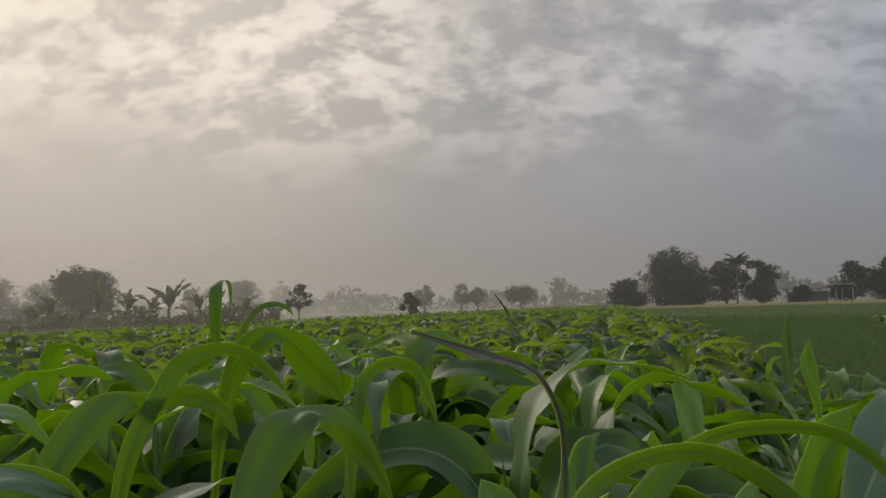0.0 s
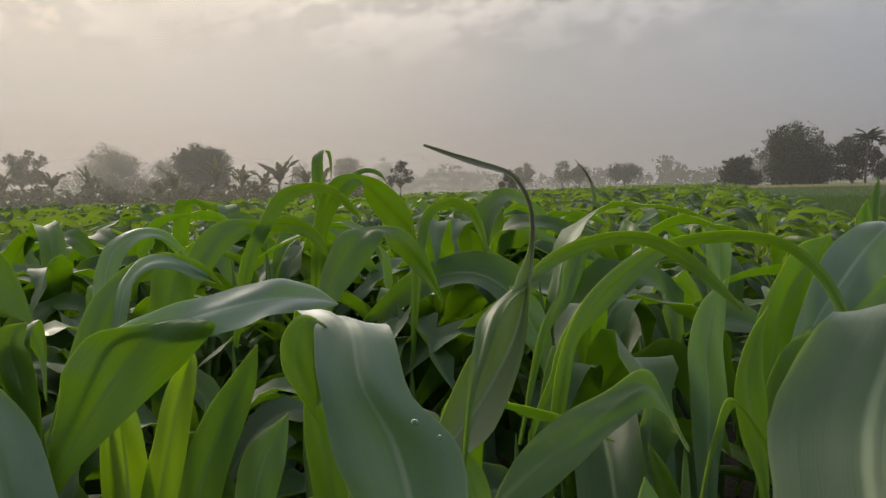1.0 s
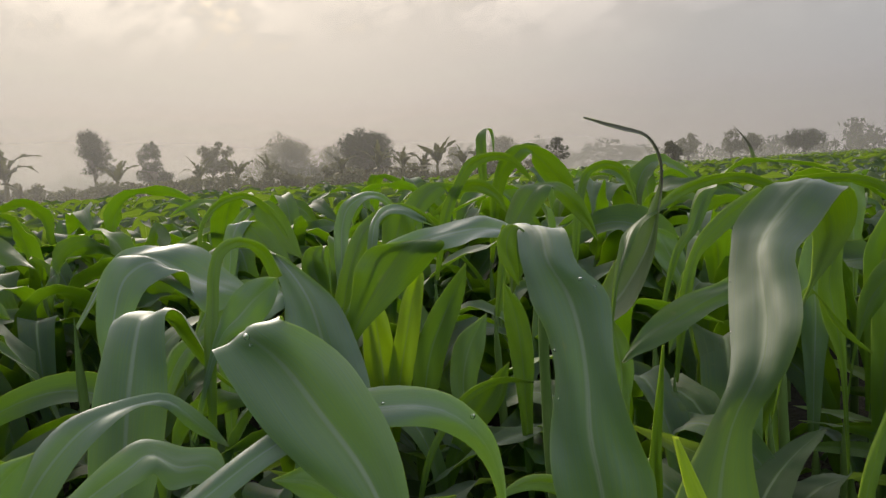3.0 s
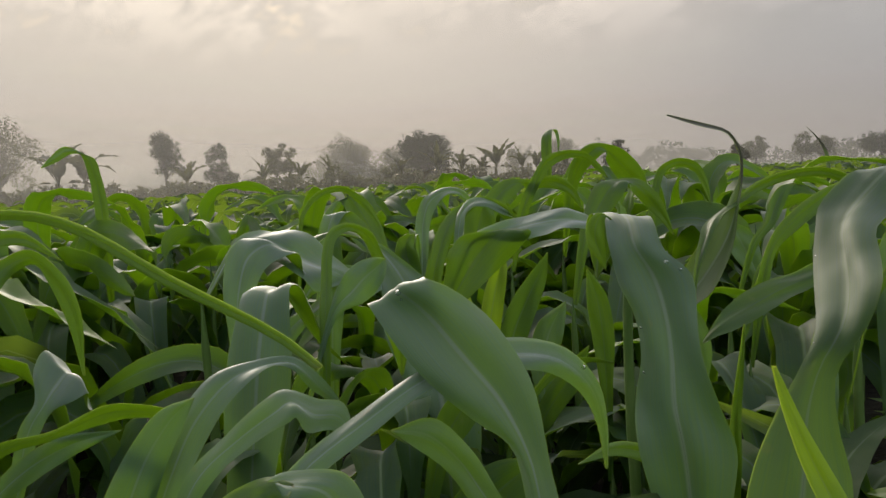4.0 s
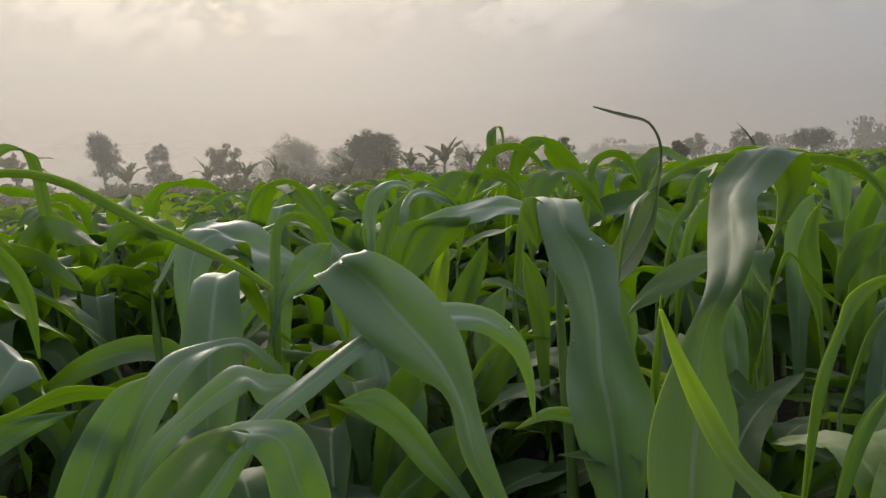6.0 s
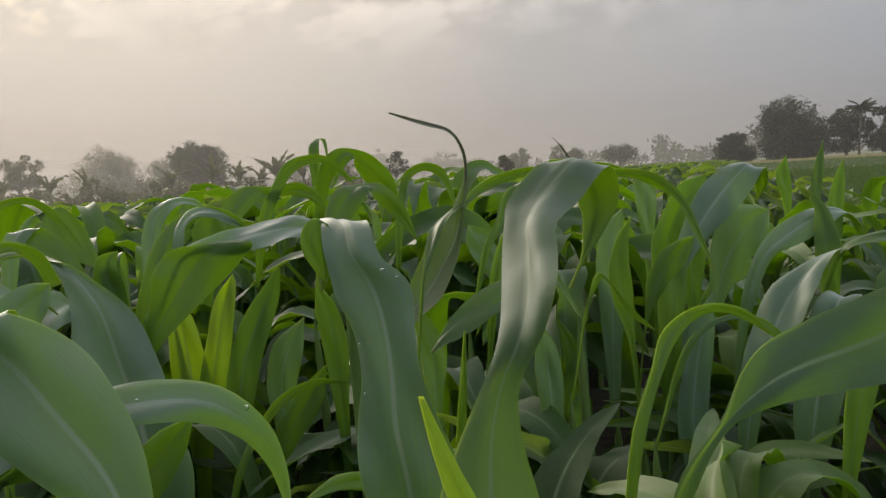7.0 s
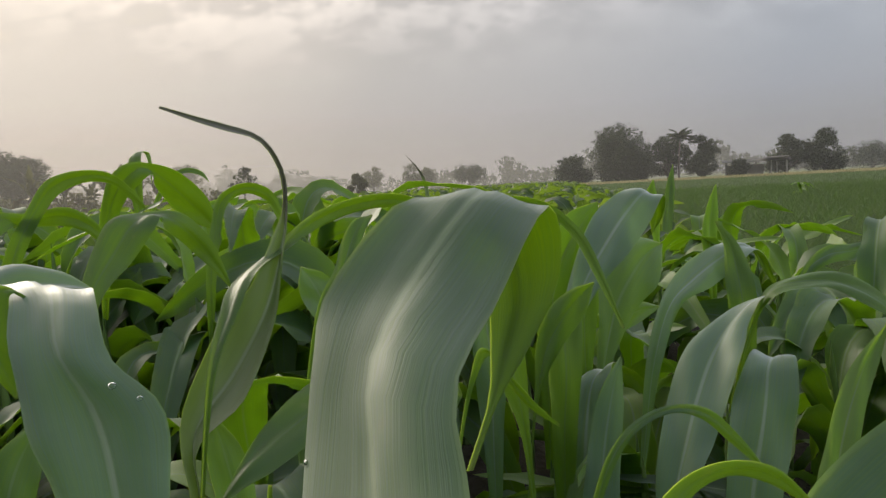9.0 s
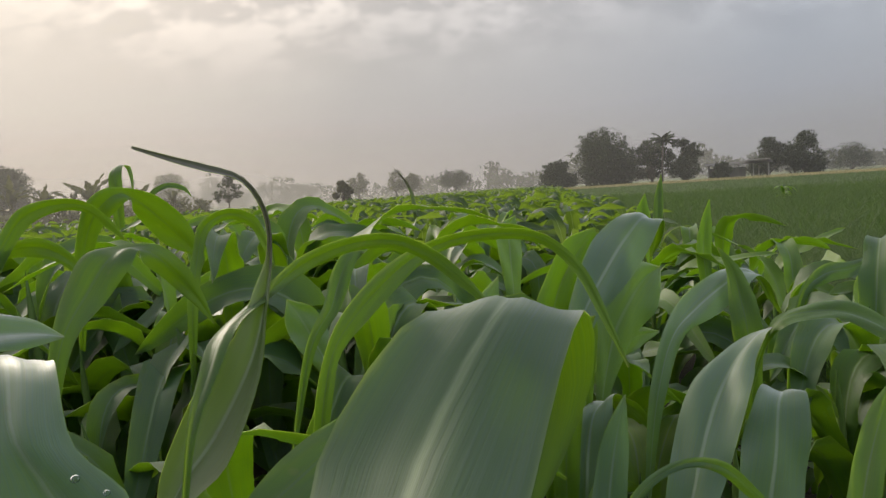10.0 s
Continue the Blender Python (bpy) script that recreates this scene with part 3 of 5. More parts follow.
tree("tree", at(-39.6, 100), 8.0, 5.4, "thin open tree with feathery foliage", 26, 0.3, lobes=16, leaves=2600, trunk=0.14, open_crown=0.8, mat=CROWN_PALE, size=0.13)
tree("tree", at(-44.2, 95), 7.2, 4.6, "small round-headed tree in haze", 27, 0.2, lobes=16, leaves=1900, trunk=0.16, open_crown=0.5, size=0.13)
tree("tree", at(-48.3, 90), 8.5, 5.6, "slender tree with a round crown in haze", 28, 0.3, lobes=16, leaves=2200, trunk=0.16, open_crown=0.4, size=0.13)
tree("tree", at(-59.4, 100), 11.5, 12.0, "airy spreading tree with small sunlit leaves", 29, 0.22, lobes=30, leaves=2600, trunk=0.22, open_crown=0.9, mat=CROWN_PALE, size=0.14)
tree("tree", at(-66.0, 120), 8.0, 14.0, "hazy dark tree clump at the field edge", 30, 0.05, lobes=16, leaves=4200)
tree("tree", at(-72.0, 90), 9.0, 9.0, "hazy broadleaf tree at the field edge", 31, 0.2, lobes=16, leaves=4200)
for n, (az, dist, h) in enumerate(((-29.5, 62, 3.2), (-26.4, 60, 3.6), (-24.4, 61, 3.4), (-22.6, 62, 3.0), (-21.4, 60, 3.7), (-19.2, 62, 3.2), (-18.0, 63, 3.1), (-15.6, 66, 3.0),
                                   (-56.2, 44, 3.8), (-54.4, 46, 3.6), (-60.2, 50, 3.0), (-47.0, 58, 3.4), (-41.0, 62, 3.2), (-38.0, 64, 3.4), (-35.5, 64, 3.0), (-65.0, 46, 2.7))):
    banana(at(az, dist), h * 1.15, 40 + n, az * 40)


def far_woods():
    rng = np.random.default_rng(77)
    blobs = []
    for az in np.arange(-80, 62, 0.9):
        d = 280 + rng.uniform(-30, 60)
        h = rng.uniform(4.5, 9.5) * (1.2 if rng.uniform() < 0.15 else 0.85)
        for k in range(3):
            p = at(az + rng.uniform(-0.7, 0.7), d)
            blobs.append((np.array((p[0], p[1], h * (0.25 + 0.27 * k))), h * (0.55 - 0.1 * k)))
    v, f = leaf_cloud(rng, blobs, 26000, 0.8)
    ob = new("far_woods", quad_mesh("far_woods", v, f, None, CROWN, False))
    tagged(ob, "low hazy line of distant trees on the horizon", "trees", kind="stuff")


far_woods()


def hedge_line():
    """A ragged line of low shrubs between the maize and the trees."""
    rng = np.random.default_rng(78)
    blobs = []
    for az in np.arange(-84, -13, 0.5):
        d = 66 + rng.uniform(-7, 9) - 0.12 * abs(az)
        h = rng.uniform(0.8, 2.2) * (1.25 if rng.uniform() < 0.2 else 0.9)
        p = at(az + rng.uniform(-0.3, 0.3), d)
        blobs.append((np.array((p[0], p[1], h * 0.45)), h * 0.55))
    v, f = leaf_cloud(rng, blobs, 24000, 0.17)
    ob = new("hedge", quad_mesh("hedge", v, f, None, CROWN_PALE, False))
    tagged(ob, "ragged line of low pale shrubs beyond the maize", "hedge", kind="stuff")


hedge_line()


def scrub(name, label, az0, az1, d0, d1, count, h, mat, seed, category="weeds"):
    """Upright grassy tufts over a stretch of ground, joined."""
    rng = np.random.default_rng(seed)
    az, d = np.radians(rng.uniform(az0, az1, count)), np.sqrt(rng.uniform(d0 ** 2, d1 ** 2, count))
    p = np.stack([d * np.sin(az), d * np.cos(az), 0 * d], 1)
    return tufts(name, label, p, h, mat, rng, category)


def tufts(name, label, p, h, mat, rng, category, width=0.02):
    n = len(p)
    t = np.linspace(0, 1, 4)[None, :, None]
    lean = rng.normal(0, 0.38, (n, 1, 3)) * [1, 1, 0]
    hh = h * rng.uniform(0.6, 1.2, (n, 1, 1))
    c = p[:, None, :] + hh * (np.array([0, 0, 1.0]) * (t - 0.18 * t ** 2) + lean * t ** 1.8)
    a = rng.uniform(0, 6.283, (n, 1, 1))
    w = np.concatenate([np.cos(a), np.sin(a), 0 * a], 2) * width * (1.0 - 0.9 * t)
    v = np.stack([c - w, c + w], 2).reshape(-1, 3)
    base = (np.arange(n) * 8)[:, None, None] + np.arange(3)[None, :, None] * 2 + np.array([0, 1, 3, 2])[None, None, :]
    uv = np.tile(np.stack(np.broadcast_arrays(np.array([0.0, 1.0])[None, :], np.linspace(0, 1, 4)[:, None]), -1).reshape(-1, 2), (n, 1))
    ob = new(name, quad_mesh(name, v, base.reshape(-1, 4), uv, mat))
    return tagged(ob, label, category, kind="stuff")


def shed():
    """An open-fronted farm shed with a low metal roof on posts."""
    ob = thing("field_shed", "low open farm shed with a rusty metal roof", "shed", at(29.8, 112), turn=-30, size=0.9)

    def box(name, a, b, mat):
        bm = bmesh.new()
        bmesh.ops.create_cube(bm, size=1, matrix=Matrix.Translation([(p + q) / 2 for p, q in zip(a, b)]) @ Matrix.Diagonal([q - p for p, q in zip(a, b)] + [1]))
        bmesh.ops.bevel(bm, geom=bm.edges[:], offset=0.015, segments=1, affect="EDGES")
        me = bpy.data.meshes.new(name)
        bm.to_mesh(me)
        bm.free()
        return part(name, me, mat, ob)

    for x in (-4.6, -2.3, 0, 2.3, 4.6):
        box("post", (x - 0.08, -1.5, 0), (x + 0.08, -1.34, 2.4), CONCRETE)
        box("post", (x - 0.08, 1.34, 0), (x + 0.08, 1.5, 2.7), CONCRETE)
    box("wall", (-4.6, 1.52, 0), (1.2, 1.64, 1.9), CONCRETE)
    box("wall", (3.1, -1.3, 0), (3.2, 1.3, 2.1), CONCRETE)
    x = np.linspace(-5.2, 5.2, 60)
    y = np.linspace(-2.1, 2.1, 4)
    pts = np.stack(np.broadcast_arrays(x[None, :], y[:, None], 2.62 + 0.10 * y[:, None] + 0.03 * np.sin(x * 12)[None, :]), -1)
    pts = np.concatenate([pts.reshape(-1, 3), (pts - [0, 0, 0.06]).reshape(-1, 3)])
    part("roof", quad_mesh("roof", pts, np.concatenate([grid_faces(4, 60), grid_faces(4, 60, 240)[:, ::-1]]), None, METAL), METAL, ob)
    x = np.linspace(1.0, 4.9, 30)
    pts = np.stack(np.broadcast_arrays(x[None, :], y[:, None] * 0.9, 3.15 - 0.12 * np.abs(y[:, None]) + 0.03 * np.sin(x * 12)[None, :]), -1)
    part("upper_roof", quad_mesh("upper_roof", pts.reshape(-1, 3), grid_faces(4, 30), None, METAL), METAL, ob, "raised dark metal roof piece")


shed()
tree("shrub", at(28.6, 108), 2.6, 3.6, "dark rounded shrub in front of a shed", 61, 0.05, lobes=9, leaves=2000)
scrub("dry_bund_grass", "straw-yellow grass on a low bund across the field", 9, 60, 88, 104, 40000, 0.45, DRYGRASS, 5, "grass")
scrub("field_weeds", "dull green weeds and low crops beyond the maize", -80, 8, 14, 62, 60000, 0.55, WILD, 6)

# ---- the fields ----


def in_maize(p):
    """Whether plan points lie in the maize: left of its straight edge, and this side of its slanting end."""
    aside = p @ ASIDE
    end = 13.0 + np.clip(p[:, 0] + 13.0, 0, 60) * 2.3
    return (aside < EDGE + 0.05) & (p[:, 1] < end)


def field_points(rng, reach, row=0.60, step=0.19):
    along, k = np.arange(-5.2, reach, step), np.arange(-90, 2)
    a, b = np.meshgrid(along, k)
    p = a[..., None] * ALONG + (EDGE + (b - 1)[..., None] * row) * ASIDE
    p = p.reshape(-1, 2) + rng.normal(0, 0.05, (p.size // 2, 2))
    return p[in_maize(p)]


def seen_from(p, eye=(0.2, -0.5)):
    d = p - np.asarray(eye)
    return np.hypot(*d.T), np.degrees(np.arctan2(d[:, 0], d[:, 1]))


def near_field():
    """Maize plants close to the path, each a thing with its leaves as parts."""
    rng = np.random.default_rng(11)
    kinds = [maize_plant(rng, k > 9) for k in range(15)]
    p = field_points(rng, 9.0)
    dist, az = seen_from(p)
    keep = (dist < NEAR) & (((az > -78) & (az < 58)) | (dist < 1.6))
    used = [False] * len(kinds)
    for n, (x, y) in enumerate(p[keep]):
        aside = EDGE - np.dot((x, y), ASIDE)
        k = int(rng.integers(10, 15)) if rng.uniform() < 0.6 and aside < 0.75 else int(rng.integers(10))
        size = rng.uniform(1.0, 1.16)
        low = (x > HERO[0]) & (x < HERO[1]) & (y > HERO[2]) & (y < HERO[3])
        size *= 0.84 + 0.16 * min(max(aside / 1.2, 0), 1)
        flat = HERO_SIZE if low else (0.5 if np.hypot(x + 1.25, y - 0.4) < 0.45 else 1.0)
        if min(np.hypot(x - a, y - b) for a, b in BARE) < 0.08 or min(np.hypot(x - 0.2, y - q) for q in np.linspace(-1.05, -0.05, 9)) < 0.22:
            continue
        m = pose(x, y, 0, rng.normal(0, 4), rng.normal(0, 4), rng.uniform(0, 360)) @ Matrix.Diagonal((size * (0.6 + 0.4 * flat), size * (0.6 + 0.4 * flat), size * flat, 1))
        if min(np.hypot(x - a, y - b) for a, b in GONE) < 0.03:
            continue
        if min(np.hypot(x - a, y - b) for a, b in STUNTED) < 0.03:
            m = m @ Matrix.Diagonal((0.85, 0.85, 0.70, 1))
        if used[k]:
            copy_thing(kinds[k], m)
        else:
            kinds[k].matrix_basis, used[k] = m, True
    copy_thing(kinds[12], pose(12.0, 18.1, 0, 0, 4, 70) @ Matrix.Scale(1.15, 4))


NEAR, HERO, HERO_SIZE = 4.4, (-1.2, 1.3, -1.5, 1.0), 0.68
BARE = ((-0.819, -0.115), (-0.175, -0.295), (0.240, 1.746))          # gaps in the rows
GONE = ((-0.525, 1.320), (-0.060, 0.301), (-0.187, -0.062), (-0.736, 0.287))
STUNTED = ((0.605, 0.827), (0.616, 0.599), (-0.482, 0.843), (0.856, 1.395), (-0.087, 0.131), (-0.598, 1.066), (0.691, 0.980), (0.892, 1.606), (-0.385, 1.443))
near_field()


def far_field(name, label, d0, d1, coarse, n_along, across, row, step, seed, ahead=True, low=1.0):
    """The maize further off, joined into one mesh."""
    rng = np.random.default_rng(seed)
    kinds = []
    for _ in range(12):
        kinds.append(join([blade(*arching(n=n_along, **a), across, **b) for a, b, q in maize_blades(rng, coarse, broad=1.0 if low == 1 else 1.15, steep=low < 1)]))
    p = field_points(rng, d1, row, step)
    dist, az = seen_from(p)
    front = (az > -80) & (az < 60)
    if low < 1:
        p = p[(p[:, 0] > HERO[0]) & (p[:, 0] < HERO[1]) & (p[:, 1] > HERO[2]) & (p[:, 1] < HERO[3])] + ASIDE * row / 2
    elif ahead:
        p = p[(dist >= d0) & (dist < d1) & front]
    else:
        p = p[(dist >= d0) & (dist < d1) & ~((az > -78) & (az < 58))]
    pick = rng.integers(len(kinds), size=len(p))
    turn, size = rng.uniform(0, 6.283, len(p)), rng.uniform(1.0, 1.16, len(p)) * (0.86 + 0.14 * np.clip((EDGE - p @ ASIDE) / 1.2, 0, 1))
    vs, fs, us, start = [], [], [], 0
    for k, (v, f, uv) in enumerate(kinds):
        q, t, s = p[pick == k], turn[pick == k], size[pick == k]
        c, n = np.cos(t)[:, None], np.sin(t)[:, None]
        x = (v[None, :, 0] * c - v[None, :, 1] * n) * s[:, None] + q[:, :1]
        y = (v[None, :, 0] * n + v[None, :, 1] * c) * s[:, None] + q[:, 1:]
        z = v[None, :, 2] * s[:, None] * low
        vs.append(np.stack([x, y, z], -1).reshape(-1, 3))
        fs.append((f[None] + (np.arange(len(q)) * len(v))[:, None, None]).reshape(-1, 4) + start)
        us.append(np.tile(uv, (len(q), 1)))
        start += len(q) * len(v)
    ob = new(name, quad_mesh(name, np.concatenate(vs), np.concatenate(fs), np.concatenate(us), MAIZE))
    tagged(ob, label, "maize", kind="stuff")


far_field("maize_field", "dense rows of green maize leaves reaching into haze", NEAR, 16.0, 1, 9, 3, 0.60, 0.21, 21)
far_field("maize_field", "dense rows of green maize leaves behind the path", 1.6, 5.0, 1, 9, 3, 0.60, 0.21, 23, False)
far_field("low_maize_leaves", "lower maize leaves between the plants, coloured dark for shade", 0.0, 3.0, 1, 14, 5, 0.60, 0.42, 24, True, 0.52)
far_field("far_maize_field", "distant maize canopy fading into haze", 16.0, 75.0, 2, 6, 3, 0.8, 0.42, 22)


def rice_field():
    """Grass-like young rice right of the maize, thick nearby and thinner far off."""
    rng = np.random.default_rng(31)
    for n, d0, d1, h, w in ((190000, 1.2, 9.0, 0.40, 0.0045), (120000, 9.0, 30.0, 0.42, 0.010), (60000, 30.0, 84.0, 0.30, 0.035)):
        d, az = np.sqrt(rng.uniform(d0 ** 2, d1 ** 2, n)), np.radians(rng.uniform(8, 120 if d1 < 10 else 66, n))
        p = np.stack([d * np.sin(az), d * np.cos(az)], 1) + [0.2, -0.5]
        p = np.round(p / 0.17) * 0.17 + rng.normal(0, 0.035, p.shape) if d1 < 10 else p
        p = p[p @ ASIDE > EDGE + 0.25]
        tufts("rice_field", "dense bright green young rice or grass crop", np.concatenate([p, np.zeros((len(p), 1))], 1), h, RICE, rng, "rice", w)


rice_field()

# ---- the large plants beside the path ----
def spline(keys, n):
    """A smooth run of n stations through the keys (Catmull-Rom by chord length)."""
    k = np.asarray(keys, float)
    k = np.concatenate([[2 * k[0] - k[1]], k, [2 * k[-1] - k[-2]]])
    d = np.concatenate([[0], np.cumsum(np.maximum(np.linalg.norm(np.diff(k[:, :3], axis=0), axis=1), 1e-4) ** 0.6)])
    out = []
    for s in np.linspace(d[1], d[-2] - 1e-9, n):
        i = min(max(int(np.searchsorted(d, s, side="right")) - 1, 1), len(k) - 3)
        p0, p1, p2, p3 = k[i - 1: i + 3]
        t0, t1, t2, t3 = d[i - 1: i + 3]
        a1 = (t1 - s) / (t1 - t0) * p0 + (s - t0) / (t1 - t0) * p1
        a2 = (t2 - s) / (t2 - t1) * p1 + (s - t1) / (t2 - t1) * p2
        a3 = (t3 - s) / (t3 - t2) * p2 + (s - t2) / (t3 - t2) * p3
        b1 = (t2 - s) / (t2 - t0) * a1 + (s - t0) / (t2 - t0) * a2
        b2 = (t3 - s) / (t3 - t1) * a2 + (s - t1) / (t3 - t1) * a3
        out.append((t2 - s) / (t2 - t1) * b1 + (s - t1) / (t2 - t1) * b2)
    return np.array(out)


def drop_material():
    mat, n = material("clear_water")
    face = n.add("ShaderNodeBsdfPrincipled", Base_Color=(0.9, 0.95, 0.92, 1), Roughness=0.03, IOR=1.33)
    face.inputs["Transmission Weight"].default_value = 1.0
    n.add("ShaderNodeOutputMaterial", Surface=face.outputs[0])
    return mat


WATER = drop_material()


def water_drop(place, normal, r):
    """A flattened dew drop clinging to a leaf."""
    a, b = np.linspace(0, np.pi, 9), np.linspace(0, 2 * np.pi, 13)
    pts = np.stack([np.sin(a)[:, None] * np.cos(b), 0.85 * np.sin(a)[:, None] * np.sin(b), np.broadcast_to(0.55 * np.cos(a)[:, None], (9, 13))], -1).reshape(-1, 3) * r
    ob = new("water_drop", quad_mesh("water_drop", pts, grid_faces(9, 13), None, WATER))
    ob.matrix_basis = Matrix.Translation(place) @ Vector(normal).to_track_quat("Z", "Y").to_matrix().to_4x4()
    tagged(ob, "clear dew drop clinging to a maize leaf", "water drop", "dew drops on leaves")


def large_plant(mat, fold, wave, seed, stations, low=2, drops=()):
    """A maize plant with one large arching blade, its stalk below it and a few low leaves.
    drops: how far along, how far across (0 to 1) and the radius in mm. stations, base to tip: x, y, z, the width in cm, and the heading (from +y to the right) and slope of the line across the blade."""
    rng = np.random.default_rng(seed)
    s = np.asarray(stations, float)
    a, e = np.radians(s[:, 4]), np.radians(s[:, 5])
    line = np.stack([np.cos(e) * np.sin(a), np.cos(e) * np.cos(a), np.sin(e)], 1)
    keys = np.concatenate([s[:, :3], line * s[:, 3:4] / 200], 1)
    run = unit(keys[0, :3] - keys[1, :3])
    foot = keys[0, :3] + (0.6 * run + [0, 0, -0.8]) * min(0.16, keys[0, 2] * 0.4)
    keys = np.concatenate([[[*foot, *(keys[0, 3:] * 0.35)]], keys])
    plant = thing("maize_plant", "tall maize plant with a broad drooping green leaf", "maize plant", (foot[0], foot[1], 0), "maize plants in the field")
    k = spline(keys, 46)
    k[:, :3] -= [foot[0], foot[1], 0]
    other = mat if mat in (YOUNG, SHOOT) else (TOPSIDE if mat is UNDERSIDE else UNDERSIDE)
    sheet = blade(k[:, :3], k[:, 3:], 13, 0.5 * fold, wave, 3.0, rng.uniform(0, 6.28), 0.10)
    leaf = part("leaf", leaf_mesh(sheet, 13, mat, other), mat, plant, "broad glossy maize leaf with a pale midrib")
    spine = sheet[0].reshape(-1, 13, 3)[:, 6]
    half = np.linalg.norm(k[:, 3:], axis=1)
    rib = np.clip(half * 0.026, 0.0004, 0.0011) * (1 - 0.6 * np.linspace(0, 1, len(half)))
    part("midrib", quad_mesh("midrib", *tube(spine, rib, 6), RIB), RIB, leaf, "pale raised midrib")
    skin = sheet[0].reshape(-1, 13, 3)
    out = unit(np.cross(np.gradient(skin, axis=1), np.gradient(skin, axis=0)))
    for v, u, r in drops:
        i, j = round(v * 45), round(u * 12)
        water_drop(skin[i, j] + out[i, j] * (0.0008 + 0.00035 * r) + [foot[0], foot[1], 0], out[i, j], 1.3 * r / 1000)
    part("stalk", stalk_mesh(max(foot[2] + 0.02, 0.1)), STALK, plant)
    for n in range(low):
        c, w = arching(foot[2] * (0.2 + 0.2 * n), n * 180 + rng.uniform(0, 360), rng.uniform(0.36, 0.5), rng.uniform(0.05, 0.07), rng.uniform(50, 65), rng.uniform(90, 140), twist=rng.normal(0, 40), n=16)
        part("leaf", leaf_mesh(blade(c, w, 7, 0.25, 0.15, 3.5, n), 7, UPPER, UNDERSIDE), UPPER, plant)


large_plant(TOPSIDE, 0.16, 0.08, 900, [
    (0.04, 0.264, 0.532, 16.3, 103, 5),
    (0.024, 0.285, 0.597, 15.9, 104, 4),
    (0.015, 0.308, 0.673, 12.4, 109, 4),
    (-0.001, 0.335, 0.745, 12.3, 109, 3),
    (-0.024, 0.36, 0.803, 14.2, 106, 7),
    (-0.057, 0.384, 0.854, 11.6, 111, -2),
    (-0.077, 0.428, 0.901, 11.0, 112, 0),
    (-0.105, 0.473, 0.909, 12.4, 114, 2),
    (-0.136, 0.526, 0.888, 10.2, 113, 4),
    (-0.151, 0.539, 0.832, 7.4, 124, 6),
    (-0.163, 0.542, 0.767, 0.4, 124, 6)], 0, ((0.56, 0.80, 3.0), (0.54, 0.90, 2.2), (0.40, 0.08, 2.2), (0.30, 0.10, 2.0)))
large_plant(DULLED, 0.05, 0.03, 901, [
    (0.189, -0.171, 0.584, 9.1, 76, -4),
    (0.193, -0.148, 0.635, 10.4, 76, -4),
    (0.197, -0.132, 0.679, 9.6, 76, -4),
    (0.199, -0.117, 0.73, 6.1, 81, -2),
    (0.211, -0.106, 0.785, 3.2, 95, -6),
    (0.229, -0.103, 0.825, 5.2, 125, 14),
    (0.237, -0.07, 0.858, 10.8, 153, 14),
    (0.239, -0.022, 0.891, 10.5, 152, 7),
    (0.24, 0.007, 0.917, 8.2, 142, 4),
    (0.257, 0.054, 0.94, 7.7, 104, -3),
    (0.3, 0.115, 0.977, 7.7, 76, -9),
    (0.315, 0.146, 0.956, 7.1, 85, -10),
    (0.325, 0.154, 0.921, 4.3, 89, -2),
    (0.315, 0.147, 0.888, 2.2, 104, -6),
    (0.303, 0.135, 0.862, 0.7, 76, -3),
    (0.285, 0.115, 0.83, 0.4, 76, -3)], drops=((0.55, 0.05, 1.0), (0.50, 0.05, 0.8), (0.42, 0.08, 0.7)))
large_plant(UNDERSIDE, 0.2, 0.1, 902, [
    (-0.577, 0.524, 0.546, 3.3, 67, -26),
    (-0.538, 0.553, 0.657, 3.0, 69, -15),
    (-0.496, 0.581, 0.744, 8.8, 69, -20),
    (-0.451, 0.607, 0.815, 15.3, 69, -8),
    (-0.408, 0.629, 0.861, 14.4, 69, -2),
    (-0.381, 0.662, 0.865, 0.4, 69, -2)])
large_plant(TOPSIDE, 0.2, 0.08, 903, [
    (-0.478, 0.622, 0.847, 1.7, 85, -27),
    (-0.404, 0.658, 0.86, 6.6, 107, -34),
    (-0.34, 0.706, 0.874, 9.8, 139, -34),
    (-0.288, 0.77, 0.882, 8.8, 152, -30),
    (-0.252, 0.828, 0.868, 6.0, 155, -36),
    (-0.225, 0.868, 0.850, 0.4, 157, -37)])
large_plant(TOPSIDE, 0.16, 0.03, 904, [
    (0.033, -0.309, 0.562, 4.8, 123, 27),
    (0.006, -0.305, 0.633, 4.4, 128, 19),
    (-0.019, -0.292, 0.675, 4.8, 116, 17),
    (-0.042, -0.266, 0.719, 5.2, 110, -5),
    (-0.077, -0.247, 0.763, 8.3, 88, 26),
    (-0.13, -0.228, 0.807, 11.0, 79, 20),
    (-0.179, -0.212, 0.847, 11.2, 79, 13),
    (-0.217, -0.209, 0.872, 8.7, 86, 21),
    (-0.24, -0.166, 0.859, 7.3, 65, 29),
    (-0.247, -0.145, 0.817, 5.0, 69, 39),
    (-0.252, -0.144, 0.75, 0.4, 69, 39)], drops=((0.76, 0.50, 3.2), (0.73, 0.42, 1.4), (0.48, 0.0, 1.8)))
